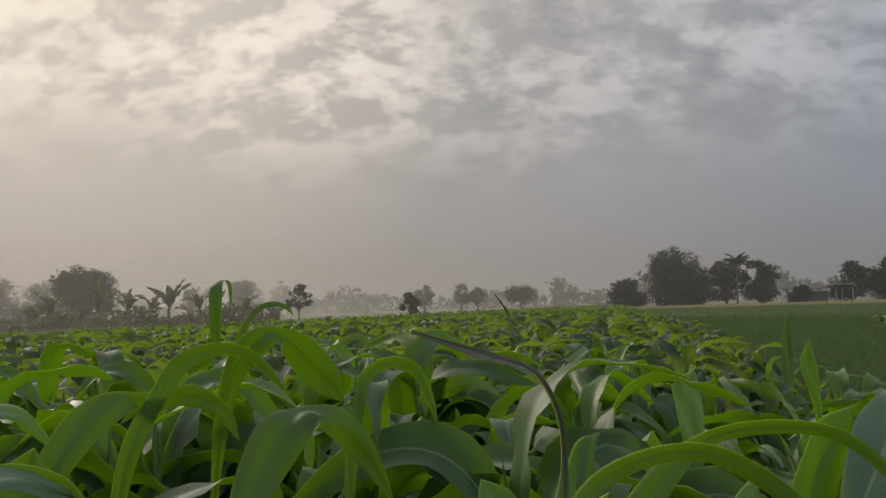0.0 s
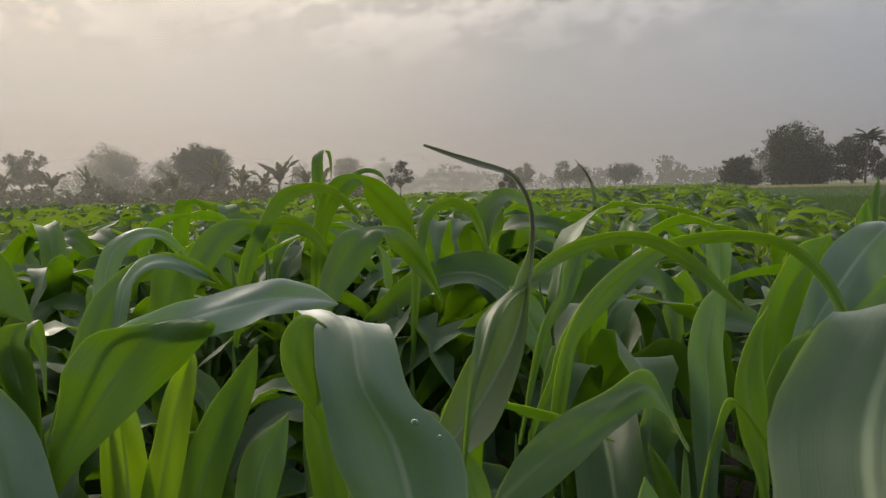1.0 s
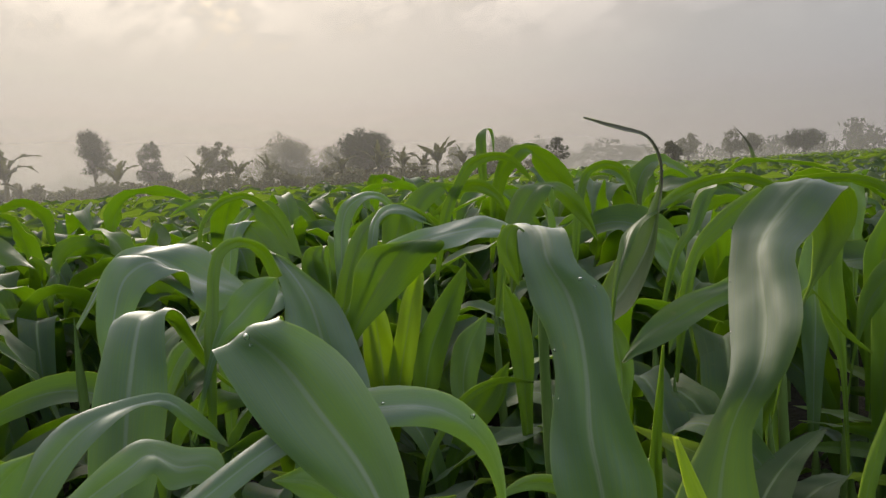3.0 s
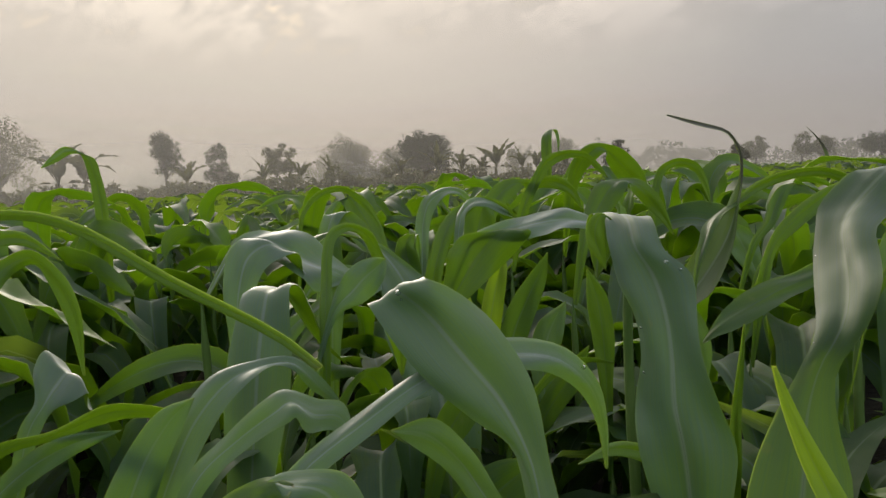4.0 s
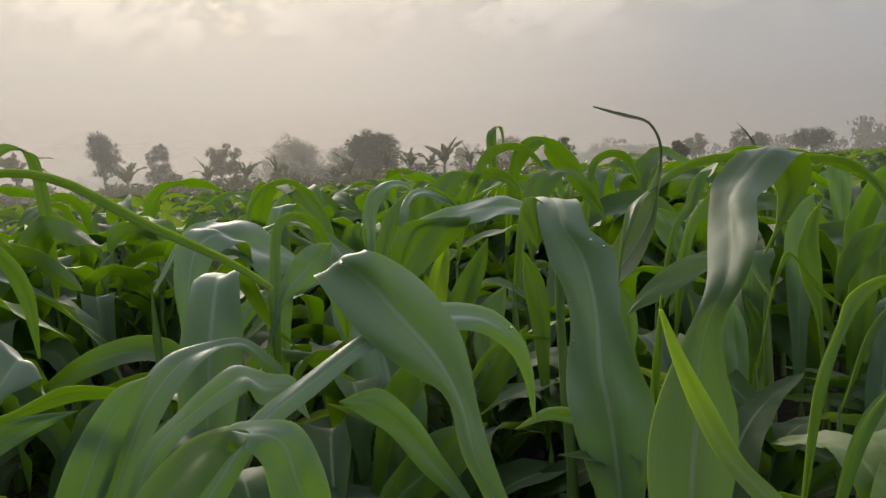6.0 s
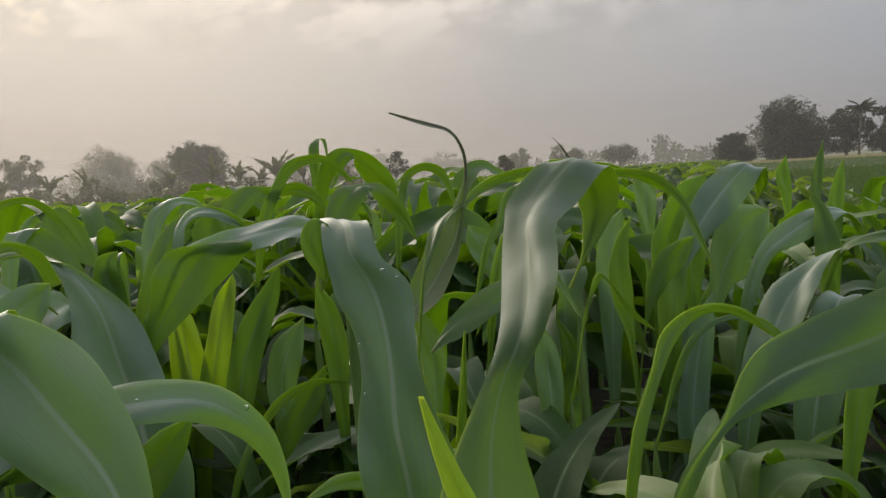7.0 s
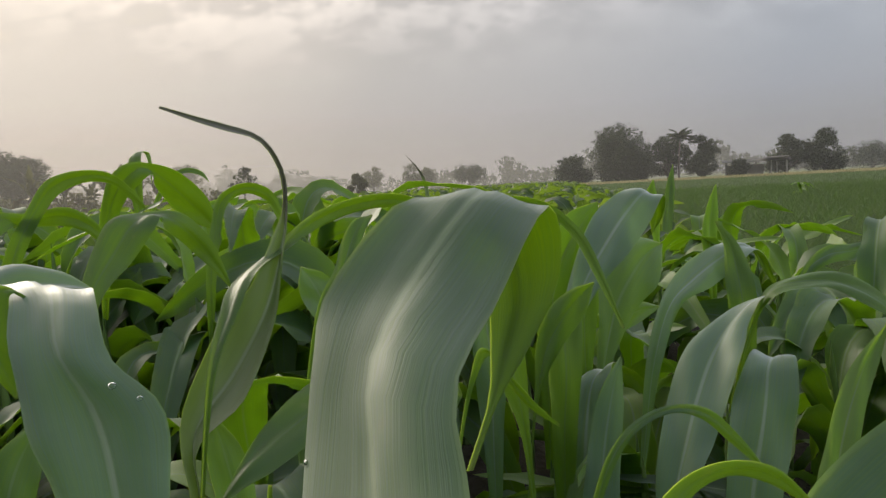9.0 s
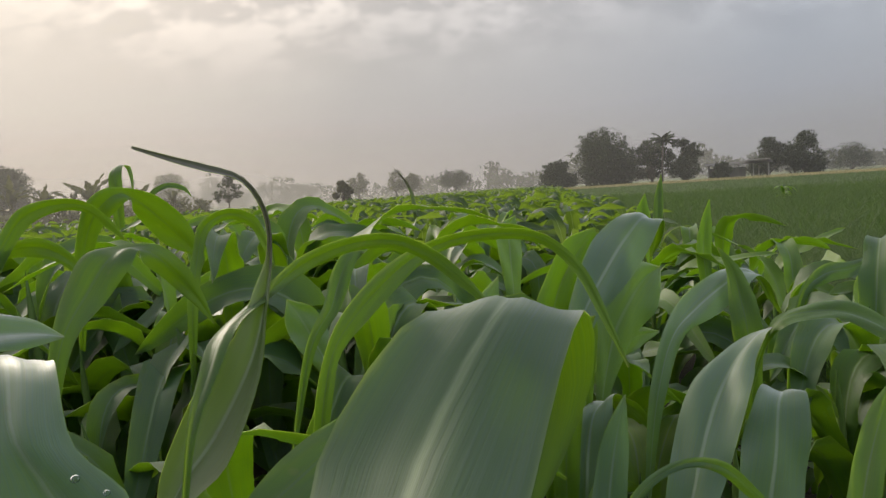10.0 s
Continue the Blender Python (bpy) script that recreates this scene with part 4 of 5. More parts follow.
large_plant(TOPSIDE, 0.18, 0.05, 905, [
    (-0.666, -0.017, 0.341, 9.4, 83, 9),
    (-0.68, 0.024, 0.474, 10.2, 81, 6),
    (-0.698, 0.074, 0.6, 13.1, 76, 2),
    (-0.711, 0.112, 0.699, 12.9, 77, 1),
    (-0.718, 0.138, 0.761, 11.5, 79, 0),
    (-0.727, 0.165, 0.79, 11.0, 86, 5),
    (-0.725, 0.224, 0.778, 11.3, 112, 9),
    (-0.719, 0.263, 0.727, 9.7, 117, 20),
    (-0.708, 0.309, 0.651, 4.4, 127, 18),
    (-0.68, 0.354, 0.59, 0.4, 127, 18)])
large_plant(TOPSIDE, 0.28, 0.08, 906, [
    (-0.729, -0.231, 0.352, 7.5, 61, -10),
    (-0.706, -0.183, 0.447, 6.0, 59, -3),
    (-0.691, -0.14, 0.541, 6.8, 52, 13),
    (-0.684, -0.08, 0.621, 8.0, 56, 7),
    (-0.665, -0.016, 0.67, 8.2, 59, -4),
    (-0.65, 0.053, 0.676, 5.5, 61, -11),
    (-0.628, 0.101, 0.668, 3.1, 131, -36),
    (-0.6, 0.136, 0.62, 3.1, -150, -28),
    (-0.572, 0.171, 0.569, 0.4, -150, -28)])
large_plant(UNDERSIDE, 0.15, 0.03, 907, [
    (-0.235, -0.558, 0.631, 7.0, 57, -27),
    (-0.24, -0.52, 0.685, 5.6, 59, -8),
    (-0.241, -0.47, 0.713, 5.1, 58, -19),
    (-0.244, -0.424, 0.721, 4.0, 54, -35),
    (-0.23, -0.409, 0.725, 3.6, 126, -20),
    (-0.224, -0.4, 0.724, 0.4, 126, -20)])
large_plant(TOPSIDE, 0.15, 0.03, 908, [
    (-0.24, -0.41, 0.728, 0.9, 97, -33),
    (-0.228, -0.405, 0.724, 3.8, 141, -17),
    (-0.209, -0.375, 0.705, 6.5, -179, -19),
    (-0.194, -0.366, 0.655, 7.1, -161, -19),
    (-0.189, -0.346, 0.597, 4.2, -132, -16),
    (-0.169, -0.339, 0.552, 0.4, -132, -16)])
large_plant(TOPSIDE, 0.15, 0.12, 909, [
    (-0.567, -0.201, 0.583, 3.6, 94, -31),
    (-0.53, -0.149, 0.631, 4.1, 88, -31),
    (-0.498, -0.104, 0.66, 5.2, 88, -32),
    (-0.492, -0.075, 0.666, 5.8, 123, -35),
    (-0.473, -0.049, 0.639, 6.7, 161, -35),
    (-0.453, -0.009, 0.625, 5.2, 173, -33),
    (-0.425, 0.002, 0.573, 0.4, 173, -33)])
large_plant(TOPSIDE, 0.1, 0.04, 910, [
    (-0.326, -0.406, 0.595, 3.8, 64, -16),
    (-0.311, -0.381, 0.624, 3.7, 66, -17),
    (-0.274, -0.328, 0.694, 3.0, 102, -33),
    (-0.229, -0.272, 0.735, 3.2, 116, -36),
    (-0.18, -0.227, 0.773, 3.1, 128, -38),
    (-0.133, -0.196, 0.793, 4.0, 148, -38),
    (-0.085, -0.167, 0.797, 4.5, 149, -38),
    (-0.051, -0.136, 0.784, 4.2, -173, -32),
    (-0.025, -0.101, 0.745, 2.9, -147, -25),
    (-0.018, -0.067, 0.689, 1.6, -136, -19),
    (-0.018, -0.051, 0.623, 0.4, -136, -19)], drops=((0.80, 0.2, 2.5), (0.66, 0.4, 1.2)))
large_plant(UNDERSIDE, 0.3, 0.04, 911, [
    (-0.261, -0.708, 0.696, 2.9, 59, -3),
    (-0.289, -0.719, 0.749, 4.3, 59, -8),
    (-0.294, -0.714, 0.822, 4.1, 59, -6),
    (-0.269, -0.704, 0.879, 5.9, 59, 3),
    (-0.251, -0.7, 0.927, 2.6, 59, -3),
    (-0.228, -0.694, 0.961, 0.7, 43, -49),
    (-0.199, -0.68, 0.982, 0.6, -3, -67),
    (-0.167, -0.665, 0.989, 0.55, -39, -67),
    (-0.132, -0.656, 0.983, 0.6, -86, -56),
    (-0.085, -0.643, 0.956, 0.65, -109, -38),
    (-0.035, -0.627, 0.928, 0.5, -107, -42),
    (-0.013, -0.627, 0.915, 0.4, -107, -42)])
large_plant(CURLED, 1.2, 0.03, 912, [
    (0.007, 0.553, 0.613, 2.1, 99, -27),
    (-0.002, 0.582, 0.701, 5.2, 134, -46),
    (0.042, 0.62, 0.762, 10.3, 133, -47),
    (0.083, 0.649, 0.837, 7.1, 129, -47),
    (0.102, 0.677, 0.908, 4.1, 135, -50),
    (0.111, 0.693, 0.966, 0.9, 94, -21),
    (0.108, 0.698, 1.019, 0.8, 76, 26),
    (0.084, 0.692, 1.06, 0.9, 40, 50),
    (0.041, 0.682, 1.076, 1.2, 12, 55),
    (0.01, 0.672, 1.087, 0.9, 17, 55),
    (-0.033, 0.662, 1.104, 0.4, 17, 55)])
large_plant(UNDERSIDE, 0.3, 0.02, 913, [
    (0.036, 0.554, 0.794, 1.2, 96, -4),
    (0.046, 0.597, 0.838, 2.3, 96, 5),
    (0.061, 0.639, 0.88, 3.9, 100, 23),
    (0.1, 0.678, 0.911, 2.1, 96, -7),
    (0.15, 0.717, 0.947, 2.2, 59, -62),
    (0.213, 0.733, 0.967, 2.2, 9, -69),
    (0.272, 0.737, 0.966, 2.3, -8, -68),
    (0.318, 0.73, 0.943, 2.2, -55, -54),
    (0.355, 0.713, 0.91, 1.8, -72, -39),
    (0.391, 0.696, 0.872, 0.4, -72, -39)])
large_plant(UNDERSIDE, 0.3, 0.02, 914, [
    (0.156, 0.8, 0.749, 2.6, 95, -23),
    (0.175, 0.824, 0.811, 3.0, 77, -54),
    (0.208, 0.854, 0.85, 3.9, 89, -39),
    (0.254, 0.883, 0.891, 4.2, 89, -37),
    (0.3, 0.912, 0.922, 3.4, 87, -41),
    (0.361, 0.938, 0.945, 2.5, 38, -66),
    (0.454, 0.939, 0.953, 2.3, 9, -68),
    (0.524, 0.931, 0.939, 1.9, -50, -57),
    (0.577, 0.911, 0.887, 1.9, -75, -35),
    (0.603, 0.882, 0.82, 1.6, -81, -21),
    (0.633, 0.851, 0.73, 0.4, -81, -21)])
large_plant(UPPER, 0.22, 0.05, 915, [
    (0.409, 0.084, 0.605, 2.1, 99, -27),
    (0.456, 0.111, 0.66, 1.4, 95, -22),
    (0.513, 0.156, 0.689, 6.3, 104, -33),
    (0.573, 0.2, 0.701, 10.4, 108, -36),
    (0.65, 0.244, 0.711, 12.3, 118, -43),
    (0.737, 0.289, 0.728, 13.9, 104, -34),
    (0.826, 0.334, 0.746, 12.9, 103, -33),
    (0.912, 0.377, 0.739, 8.1, 116, -44),
    (0.994, 0.415, 0.695, 0.4, 116, -44)])
large_plant(TOPSIDE, 0.34, 0.07, 916, [
    (0.702, 0.819, 0.445, 6.9, 131, 15),
    (0.736, 0.844, 0.529, 9.1, 122, 2),
    (0.766, 0.866, 0.594, 10.3, 119, -0),
    (0.812, 0.898, 0.667, 10.5, 118, 6),
    (0.859, 0.927, 0.709, 6.6, 133, 4),
    (0.909, 0.945, 0.74, 4.4, 165, 15),
    (0.935, 0.944, 0.75, 0.4, 165, 15)])
large_plant(UNDERSIDE, 0.2, 0.03, 917, [
    (0.93, 0.952, 0.727, 1.3, 91, -34),
    (0.952, 0.943, 0.76, 4.3, -166, -16),
    (1.004, 0.939, 0.774, 5.2, -152, -28),
    (1.069, 0.932, 0.772, 5.9, -138, -26),
    (1.114, 0.905, 0.746, 6.3, -128, -17),
    (1.164, 0.865, 0.688, 0.4, -128, -17)])
large_plant(TOPSIDE, 0.34, 0.1, 918, [
    (0.82, 0.788, 0.448, 9.8, 96, -4),
    (0.844, 0.812, 0.517, 11.3, 96, -4),
    (0.871, 0.835, 0.59, 10.8, 96, -4),
    (0.893, 0.858, 0.647, 9.0, 96, -4),
    (0.921, 0.896, 0.651, 6.8, 114, -7),
    (0.957, 0.95, 0.621, 6.1, 96, -6),
    (0.962, 0.965, 0.559, 3.9, 91, 10),
    (0.962, 0.97, 0.508, 0.4, 91, 10)])
large_plant(TOPSIDE, 0.3, 0.08, 919, [
    (0.577, 0.995, 0.115, 11.7, 88, -3),
    (0.598, 1.019, 0.239, 13.5, 88, -3),
    (0.614, 1.054, 0.387, 13.4, 88, -3),
    (0.632, 1.086, 0.493, 11.8, 87, 3),
    (0.659, 1.115, 0.567, 8.6, 80, 14),
    (0.715, 1.177, 0.564, 6.6, 84, 8),
    (0.782, 1.215, 0.522, 4.1, 78, 15),
    (0.839, 1.23, 0.448, 0.4, 78, 15)])
large_plant(UNDERSIDE, 0.3, 0.02, 920, [
    (0.358, 0.107, 0.656, 1.7, 87, -23),
    (0.383, 0.134, 0.718, 1.6, 82, -38),
    (0.404, 0.159, 0.756, 2.3, 81, -39),
    (0.437, 0.178, 0.779, 1.7, 66, -55),
    (0.469, 0.185, 0.785, 1.3, 22, -69),
    (0.501, 0.19, 0.775, 1.3, -55, -63),
    (0.534, 0.193, 0.748, 0.4, -55, -63)])
large_plant(UPPER, 0.2, 0.02, 921, [
    (0.518, 0.572, 0.635, 1.4, 107, -28),
    (0.555, 0.581, 0.668, 1.2, 141, -47),
    (0.605, 0.588, 0.681, 1.3, -156, -47),
    (0.649, 0.592, 0.668, 1.8, -116, -34),
    (0.692, 0.594, 0.627, 1.6, -98, -24),
    (0.732, 0.596, 0.583, 0.4, -98, -24)])
large_plant(UNDERSIDE, 0.5, 0, 922, [
    (0.111, 0.343, 0.487, 2.7, 88, -3),
    (0.114, 0.35, 0.561, 1.8, 88, -3),
    (0.12, 0.358, 0.634, 1.3, 88, -3),
    (0.127, 0.367, 0.722, 0.4, 88, -3)])
large_plant(SHOOT, 0.35, 0, 923, [
    (0.264, -0.348, 0.677, 2.5, 76, 6),
    (0.229, -0.312, 0.704, 2.3, 76, 2),
    (0.206, -0.288, 0.741, 2.3, 76, 2),
    (0.184, -0.278, 0.789, 1.4, 76, -4),
    (0.169, -0.271, 0.831, 0.4, 76, -4)])
large_plant(TOPSIDE, 0.3, 0.06, 924, [
    (-0.48, 0.417, 0.437, 19.4, 93, 6),
    (-0.515, 0.453, 0.533, 18.1, 95, 5),
    (-0.573, 0.504, 0.629, 19.2, 94, 3),
    (-0.639, 0.565, 0.737, 15.0, 99, 2),
    (-0.728, 0.615, 0.808, 12.4, 106, -6),
    (-0.83, 0.658, 0.853, 10.2, 113, -3),
    (-0.915, 0.659, 0.862, 7.5, 130, -4),
    (-0.969, 0.642, 0.84, 8.0, 127, -7),
    (-1.006, 0.623, 0.775, 0.4, 127, -7)])
large_plant(SHOOT, 0.3, 0.04, 925, [
    (-0.565, 0.76, 0.367, 5.0, 76, -3),
    (-0.575, 0.773, 0.473, 8.9, 76, -3),
    (-0.594, 0.795, 0.589, 8.3, 76, -3),
    (-0.61, 0.813, 0.67, 5.4, 76, 4),
    (-0.622, 0.819, 0.734, 0.4, 76, 4)])
large_plant(SHOOT, 0.3, 0.04, 926, [
    (-0.547, 0.745, 0.375, 4.6, 76, -3),
    (-0.534, 0.774, 0.481, 6.8, 76, 8),
    (-0.517, 0.808, 0.614, 7.3, 77, 19),
    (-0.506, 0.848, 0.727, 5.9, 79, 25),
    (-0.491, 0.857, 0.766, 0.4, 79, 25)])
large_plant(TOPSIDE, 0.12, 0.04, 927, [
    (0.597, 1.073, 0.682, 3.4, 104, -21),
    (0.642, 1.106, 0.769, 6.3, 102, -18),
    (0.7, 1.137, 0.845, 10.1, 108, -26),
    (0.758, 1.177, 0.903, 11.1, 103, -20),
    (0.812, 1.205, 0.945, 7.8, 113, -19),
    (0.853, 1.25, 0.93, 5.9, 144, -18),
    (0.87, 1.285, 0.889, 3.2, 96, -4),
    (0.864, 1.292, 0.85, 0.4, 96, -4)])
large_plant(UNDERSIDE, 0.15, 0.05, 928, [
    (-0.536, 1.703, 0.879, 4.5, 78, -34),
    (-0.5, 1.682, 0.988, 5.5, 81, -27),
    (-0.451, 1.649, 1.046, 7.3, 81, -26),
    (-0.405, 1.653, 1.076, 6.2, 77, -34),
    (-0.372, 1.692, 1.054, 6.9, -58, -53),
    (-0.332, 1.744, 1, 9.5, -77, -41),
    (-0.295, 1.77, 0.949, 8.3, -82, -35),
    (-0.251, 1.784, 0.89, 0.4, -82, -35)])
large_plant(UNDERSIDE, 0.2, 0.04, 929, [
    (-0.609, 1.369, 0.868, 3.9, 74, -30),
    (-0.566, 1.394, 0.969, 3.6, 70, -39),
    (-0.524, 1.413, 1.032, 4.1, 57, -53),
    (-0.461, 1.433, 1.054, 3.2, 38, -63),
    (-0.405, 1.445, 1.044, 3.0, 3, -69),
    (-0.363, 1.45, 1.004, 2.2, -84, -49),
    (-0.332, 1.453, 0.967, 0.4, -84, -49)])
large_plant(UNDERSIDE, 0.2, 0.03, 930, [
    (-0.193, 1.461, 0.816, 2.8, 76, -22),
    (-0.183, 1.497, 0.91, 2.7, 75, -23),
    (-0.164, 1.523, 0.982, 3.0, 61, -49),
    (-0.112, 1.54, 1.007, 3.0, -5, -69),
    (-0.058, 1.55, 0.986, 3.2, -67, -61),
    (-0.032, 1.55, 0.935, 2.2, -98, -32),
    (-0.011, 1.544, 0.86, 0.4, -98, -32)])
large_plant(UNDERSIDE, 0.15, 0.02, 931, [
    (-1.723, 5.369, 0.668, 6.6, 86, -2),
    (-1.74, 5.372, 0.904, 7.5, 86, -2),
    (-1.746, 5.376, 1.186, 10.3, 86, -2),
    (-1.753, 5.428, 1.343, 9.5, 86, 4),
    (-1.74, 5.531, 1.399, 4.8, 86, -2),
    (-1.712, 5.582, 1.39, 3.9, 86, -2),
    (-1.69, 5.582, 1.307, 2.9, 86, -2),
    (-1.69, 5.579, 1.137, 0.4, 86, -2)])
large_plant(UPPER, 0.2, 0.02, 932, [
    (-1.332, 4.396, 0.858, 2.3, 86, -2),
    (-1.245, 4.405, 1.04, 3.6, 94, -27),
    (-1.152, 4.413, 1.153, 4.2, 123, -50),
    (-1.06, 4.419, 1.18, 4.2, 150, -57),
    (-0.972, 4.425, 1.15, 3.2, -163, -57),
    (-0.932, 4.427, 1.097, 0.4, -163, -57)])
large_plant(TOPSIDE, 0.12, 0.05, 933, [
    (0.266, 0.685, 0.765, 5.8, 177, -35),
    (0.214, 0.638, 0.751, 6.3, 173, -35),
    (0.152, 0.577, 0.726, 7.4, 164, -36),
    (0.097, 0.528, 0.695, 6.3, 160, -35),
    (0.073, 0.498, 0.679, 3.1, 153, -35),
    (0.051, 0.479, 0.657, 0.4, 153, -35)])
large_plant(TOPSIDE, 0.12, 0.08, 934, [
    (-0.674, 1.43, 0.142, 15.7, 77, -6),
    (-0.674, 1.481, 0.208, 17.9, 76, -3),
    (-0.646, 1.567, 0.328, 16.4, 77, -6),
    (-0.65, 1.613, 0.361, 14.6, 76, -1),
    (-0.661, 1.684, 0.297, 10.5, 76, -3),
    (-0.674, 1.665, 0.184, 0.4, 76, -3)])
large_plant(UNDERSIDE, 0.3, 0, 935, [
    (-0.35, 0.51, 0.416, 1.7, 67, -48),
    (-0.321, 0.548, 0.485, 1.7, 66, -50),
    (-0.273, 0.568, 0.545, 2.2, 51, -63),
    (-0.211, 0.598, 0.571, 1.7, -5, -74),
    (-0.148, 0.624, 0.563, 0.4, -5, -74)])
large_plant(TOPSIDE, 0.12, 0.08, 936, [
    (-0.866, -0.513, 0.469, 5.0, 59, -3),
    (-0.853, -0.473, 0.542, 4.7, 59, -3),
    (-0.863, -0.436, 0.614, 4.8, 60, -8),
    (-0.911, -0.396, 0.714, 6.9, 57, 5),
    (-0.955, -0.381, 0.773, 7.6, 59, -5),
    (-1.024, -0.373, 0.797, 8.5, 72, 4),
    (-1.115, -0.372, 0.778, 6.1, 51, 16),
    (-1.201, -0.395, 0.714, 0.4, 51, 16)])
large_plant(UNDERSIDE, 0.15, 0.04, 937, [
    (-1.542, -0.258, 0.641, 7.0, 39, -56),
    (-1.495, -0.218, 0.752, 6.3, 54, -35),
    (-1.449, -0.18, 0.836, 7.5, 9, -68),
    (-1.424, -0.125, 0.881, 6.0, 30, -60),
    (-1.425, -0.104, 0.868, 4.9, -114, -31),
    (-1.39, -0.09, 0.793, 4.7, -120, -14),
    (-1.357, -0.079, 0.713, 0.4, -120, -14)])
large_plant(UNDERSIDE, 0.2, 0.04, 938, [
    (-0.872, -0.308, 0.765, 2.1, 55, -31),
    (-0.886, -0.272, 0.848, 2.3, 56, -29),
    (-0.884, -0.243, 0.889, 2.7, 41, -52),
    (-0.869, -0.208, 0.905, 2.7, -30, -69),
    (-0.84, -0.194, 0.873, 3.0, -100, -48),
    (-0.817, -0.186, 0.82, 2.9, -114, -31),
    (-0.802, -0.188, 0.715, 0.4, -114, -31)])
large_plant(UNDERSIDE, 0.2, 0.06, 939, [
    (-0.918, -0.299, 0.566, 2.6, 29, -63),
    (-0.916, -0.27, 0.604, 2.6, 16, -67),
    (-0.869, -0.205, 0.615, 1.8, 8, -69),
    (-0.819, -0.137, 0.636, 3.8, -55, -69),
    (-0.777, -0.089, 0.625, 2.7, -79, -63),
    (-0.746, -0.049, 0.606, 0.4, -79, -63)])
large_plant(UNDERSIDE, 0.25, 0.03, 940, [
    (-0.647, 0.238, 0.723, 2.6, 76, -3),
    (-0.665, 0.274, 0.784, 2.5, 77, -14),
    (-0.676, 0.301, 0.85, 2.5, 75, -25),
    (-0.676, 0.327, 0.887, 2.4, 63, -51),
    (-0.66, 0.364, 0.899, 2.0, 28, -69),
    (-0.638, 0.398, 0.877, 2.8, -89, -44),
    (-0.619, 0.415, 0.818, 2.8, -103, -19)])
large_plant(TOPSIDE, 0.15, 0.08, 941, [
    (-0.89, 0.426, 0.646, 5.5, 90, -23),
    (-0.836, 0.467, 0.691, 4.3, 110, -29),
    (-0.794, 0.513, 0.722, 12.2, 126, -31),
    (-0.751, 0.559, 0.75, 14.2, 127, -32),
    (-0.732, 0.585, 0.754, 8.3, 126, -33),
    (-0.73, 0.605, 0.74, 0.4, 126, -33)])
large_plant(TOPSIDE, 0.2, 0.05, 942, [
    (-0.621, 0.861, 0.863, 3.6, 104, -26),
    (-0.622, 0.883, 0.892, 3.0, 109, -28),
    (-0.605, 0.917, 0.918, 4.2, 136, -34),
    (-0.571, 0.951, 0.916, 3.7, 159, -39),
    (-0.537, 0.975, 0.891, 2.4, -157, -42),
    (-0.513, 1.008, 0.867, 0.4, -157, -42)])
large_plant(TOPSIDE, 0.2, 0.05, 943, [
    (-0.989, 1.321, 0.755, 6.3, 98, -23),
    (-0.997, 1.356, 0.838, 6.5, 98, -23),
    (-0.978, 1.381, 0.906, 7.2, 114, -31),
    (-0.924, 1.407, 0.943, 4.9, 132, -35),
    (-0.884, 1.444, 0.936, 3.5, -180, -44),
    (-0.853, 1.479, 0.889, 2.3, -118, -33),
    (-0.821, 1.503, 0.836, 0.4, -118, -33)])
large_plant(UNDERSIDE, 0.15, 0.07, 944, [
    (-0.31, 1.055, 0.816, 4.1, 85, -16),
    (-0.287, 1.108, 0.882, 7.6, 84, -18),
    (-0.256, 1.141, 0.94, 8.8, 85, -16),
    (-0.235, 1.173, 0.957, 6.2, 105, -10),
    (-0.196, 1.186, 0.948, 5.4, -167, -38),
    (-0.154, 1.208, 0.901, 5.1, -76, -42),
    (-0.116, 1.209, 0.844, 2.6, -88, -26),
    (-0.09, 1.21, 0.793, 0.4, -88, -26)])
large_plant(UNDERSIDE, 0.2, 0.05, 945, [
    (-0.756, 1.295, 0.777, 3.8, 83, -21),
    (-0.719, 1.321, 0.868, 7.0, 84, -18),
    (-0.682, 1.355, 0.929, 7.8, 79, -32),
    (-0.635, 1.391, 0.962, 6.0, 76, -37),
    (-0.601, 1.414, 0.957, 4.2, -68, -48),
    (-0.52, 1.441, 0.961, 5.5, -68, -48),
    (-0.457, 1.444, 0.926, 3.7, -90, -20),
    (-0.422, 1.446, 0.865, 0.4, -90, -20)])
large_plant(TOPSIDE, 0.12, 0.05, 946, [
    (-0.945, 0.339, 0.866, 5.0, 128, -32),
    (-0.918, 0.367, 0.866, 9.3, 136, -34),
    (-0.885, 0.404, 0.851, 16.2, 138, -34),
    (-0.835, 0.434, 0.823, 19.7, 143, -35),
    (-0.789, 0.452, 0.792, 13.3, 155, -36),
    (-0.758, 0.477, 0.77, 5.3, -178, -39),
    (-0.731, 0.481, 0.751, 0.4, -178, -39)])
large_plant(TOPSIDE, 0.12, 0.06, 947, [
    (-1.039, 0.755, 0.664, 2.8, 76, -3),
    (-1.033, 0.783, 0.772, 3.8, 76, -3),
    (-1.035, 0.817, 0.87, 5.3, 78, -10),
    (-1.025, 0.845, 0.904, 6.8, 74, 4),
    (-0.972, 0.852, 0.862, 6.6, 32, 37),
    (-0.907, 0.84, 0.802, 5.2, 47, 30),
    (-0.865, 0.844, 0.759, 0.4, 47, 30)])
large_plant(TOPSIDE, 0.12, 0.08, 948, [
    (-1.198, 1.061, 0.898, 5.0, 67, 16),
    (-1.141, 1.082, 0.945, 6.7, 64, 19),
    (-1.095, 1.086, 0.894, 8.4, 52, 29),
    (-1.051, 1.088, 0.825, 7.1, 46, 31),
    (-0.997, 1.093, 0.766, 0.4, 46, 31)])
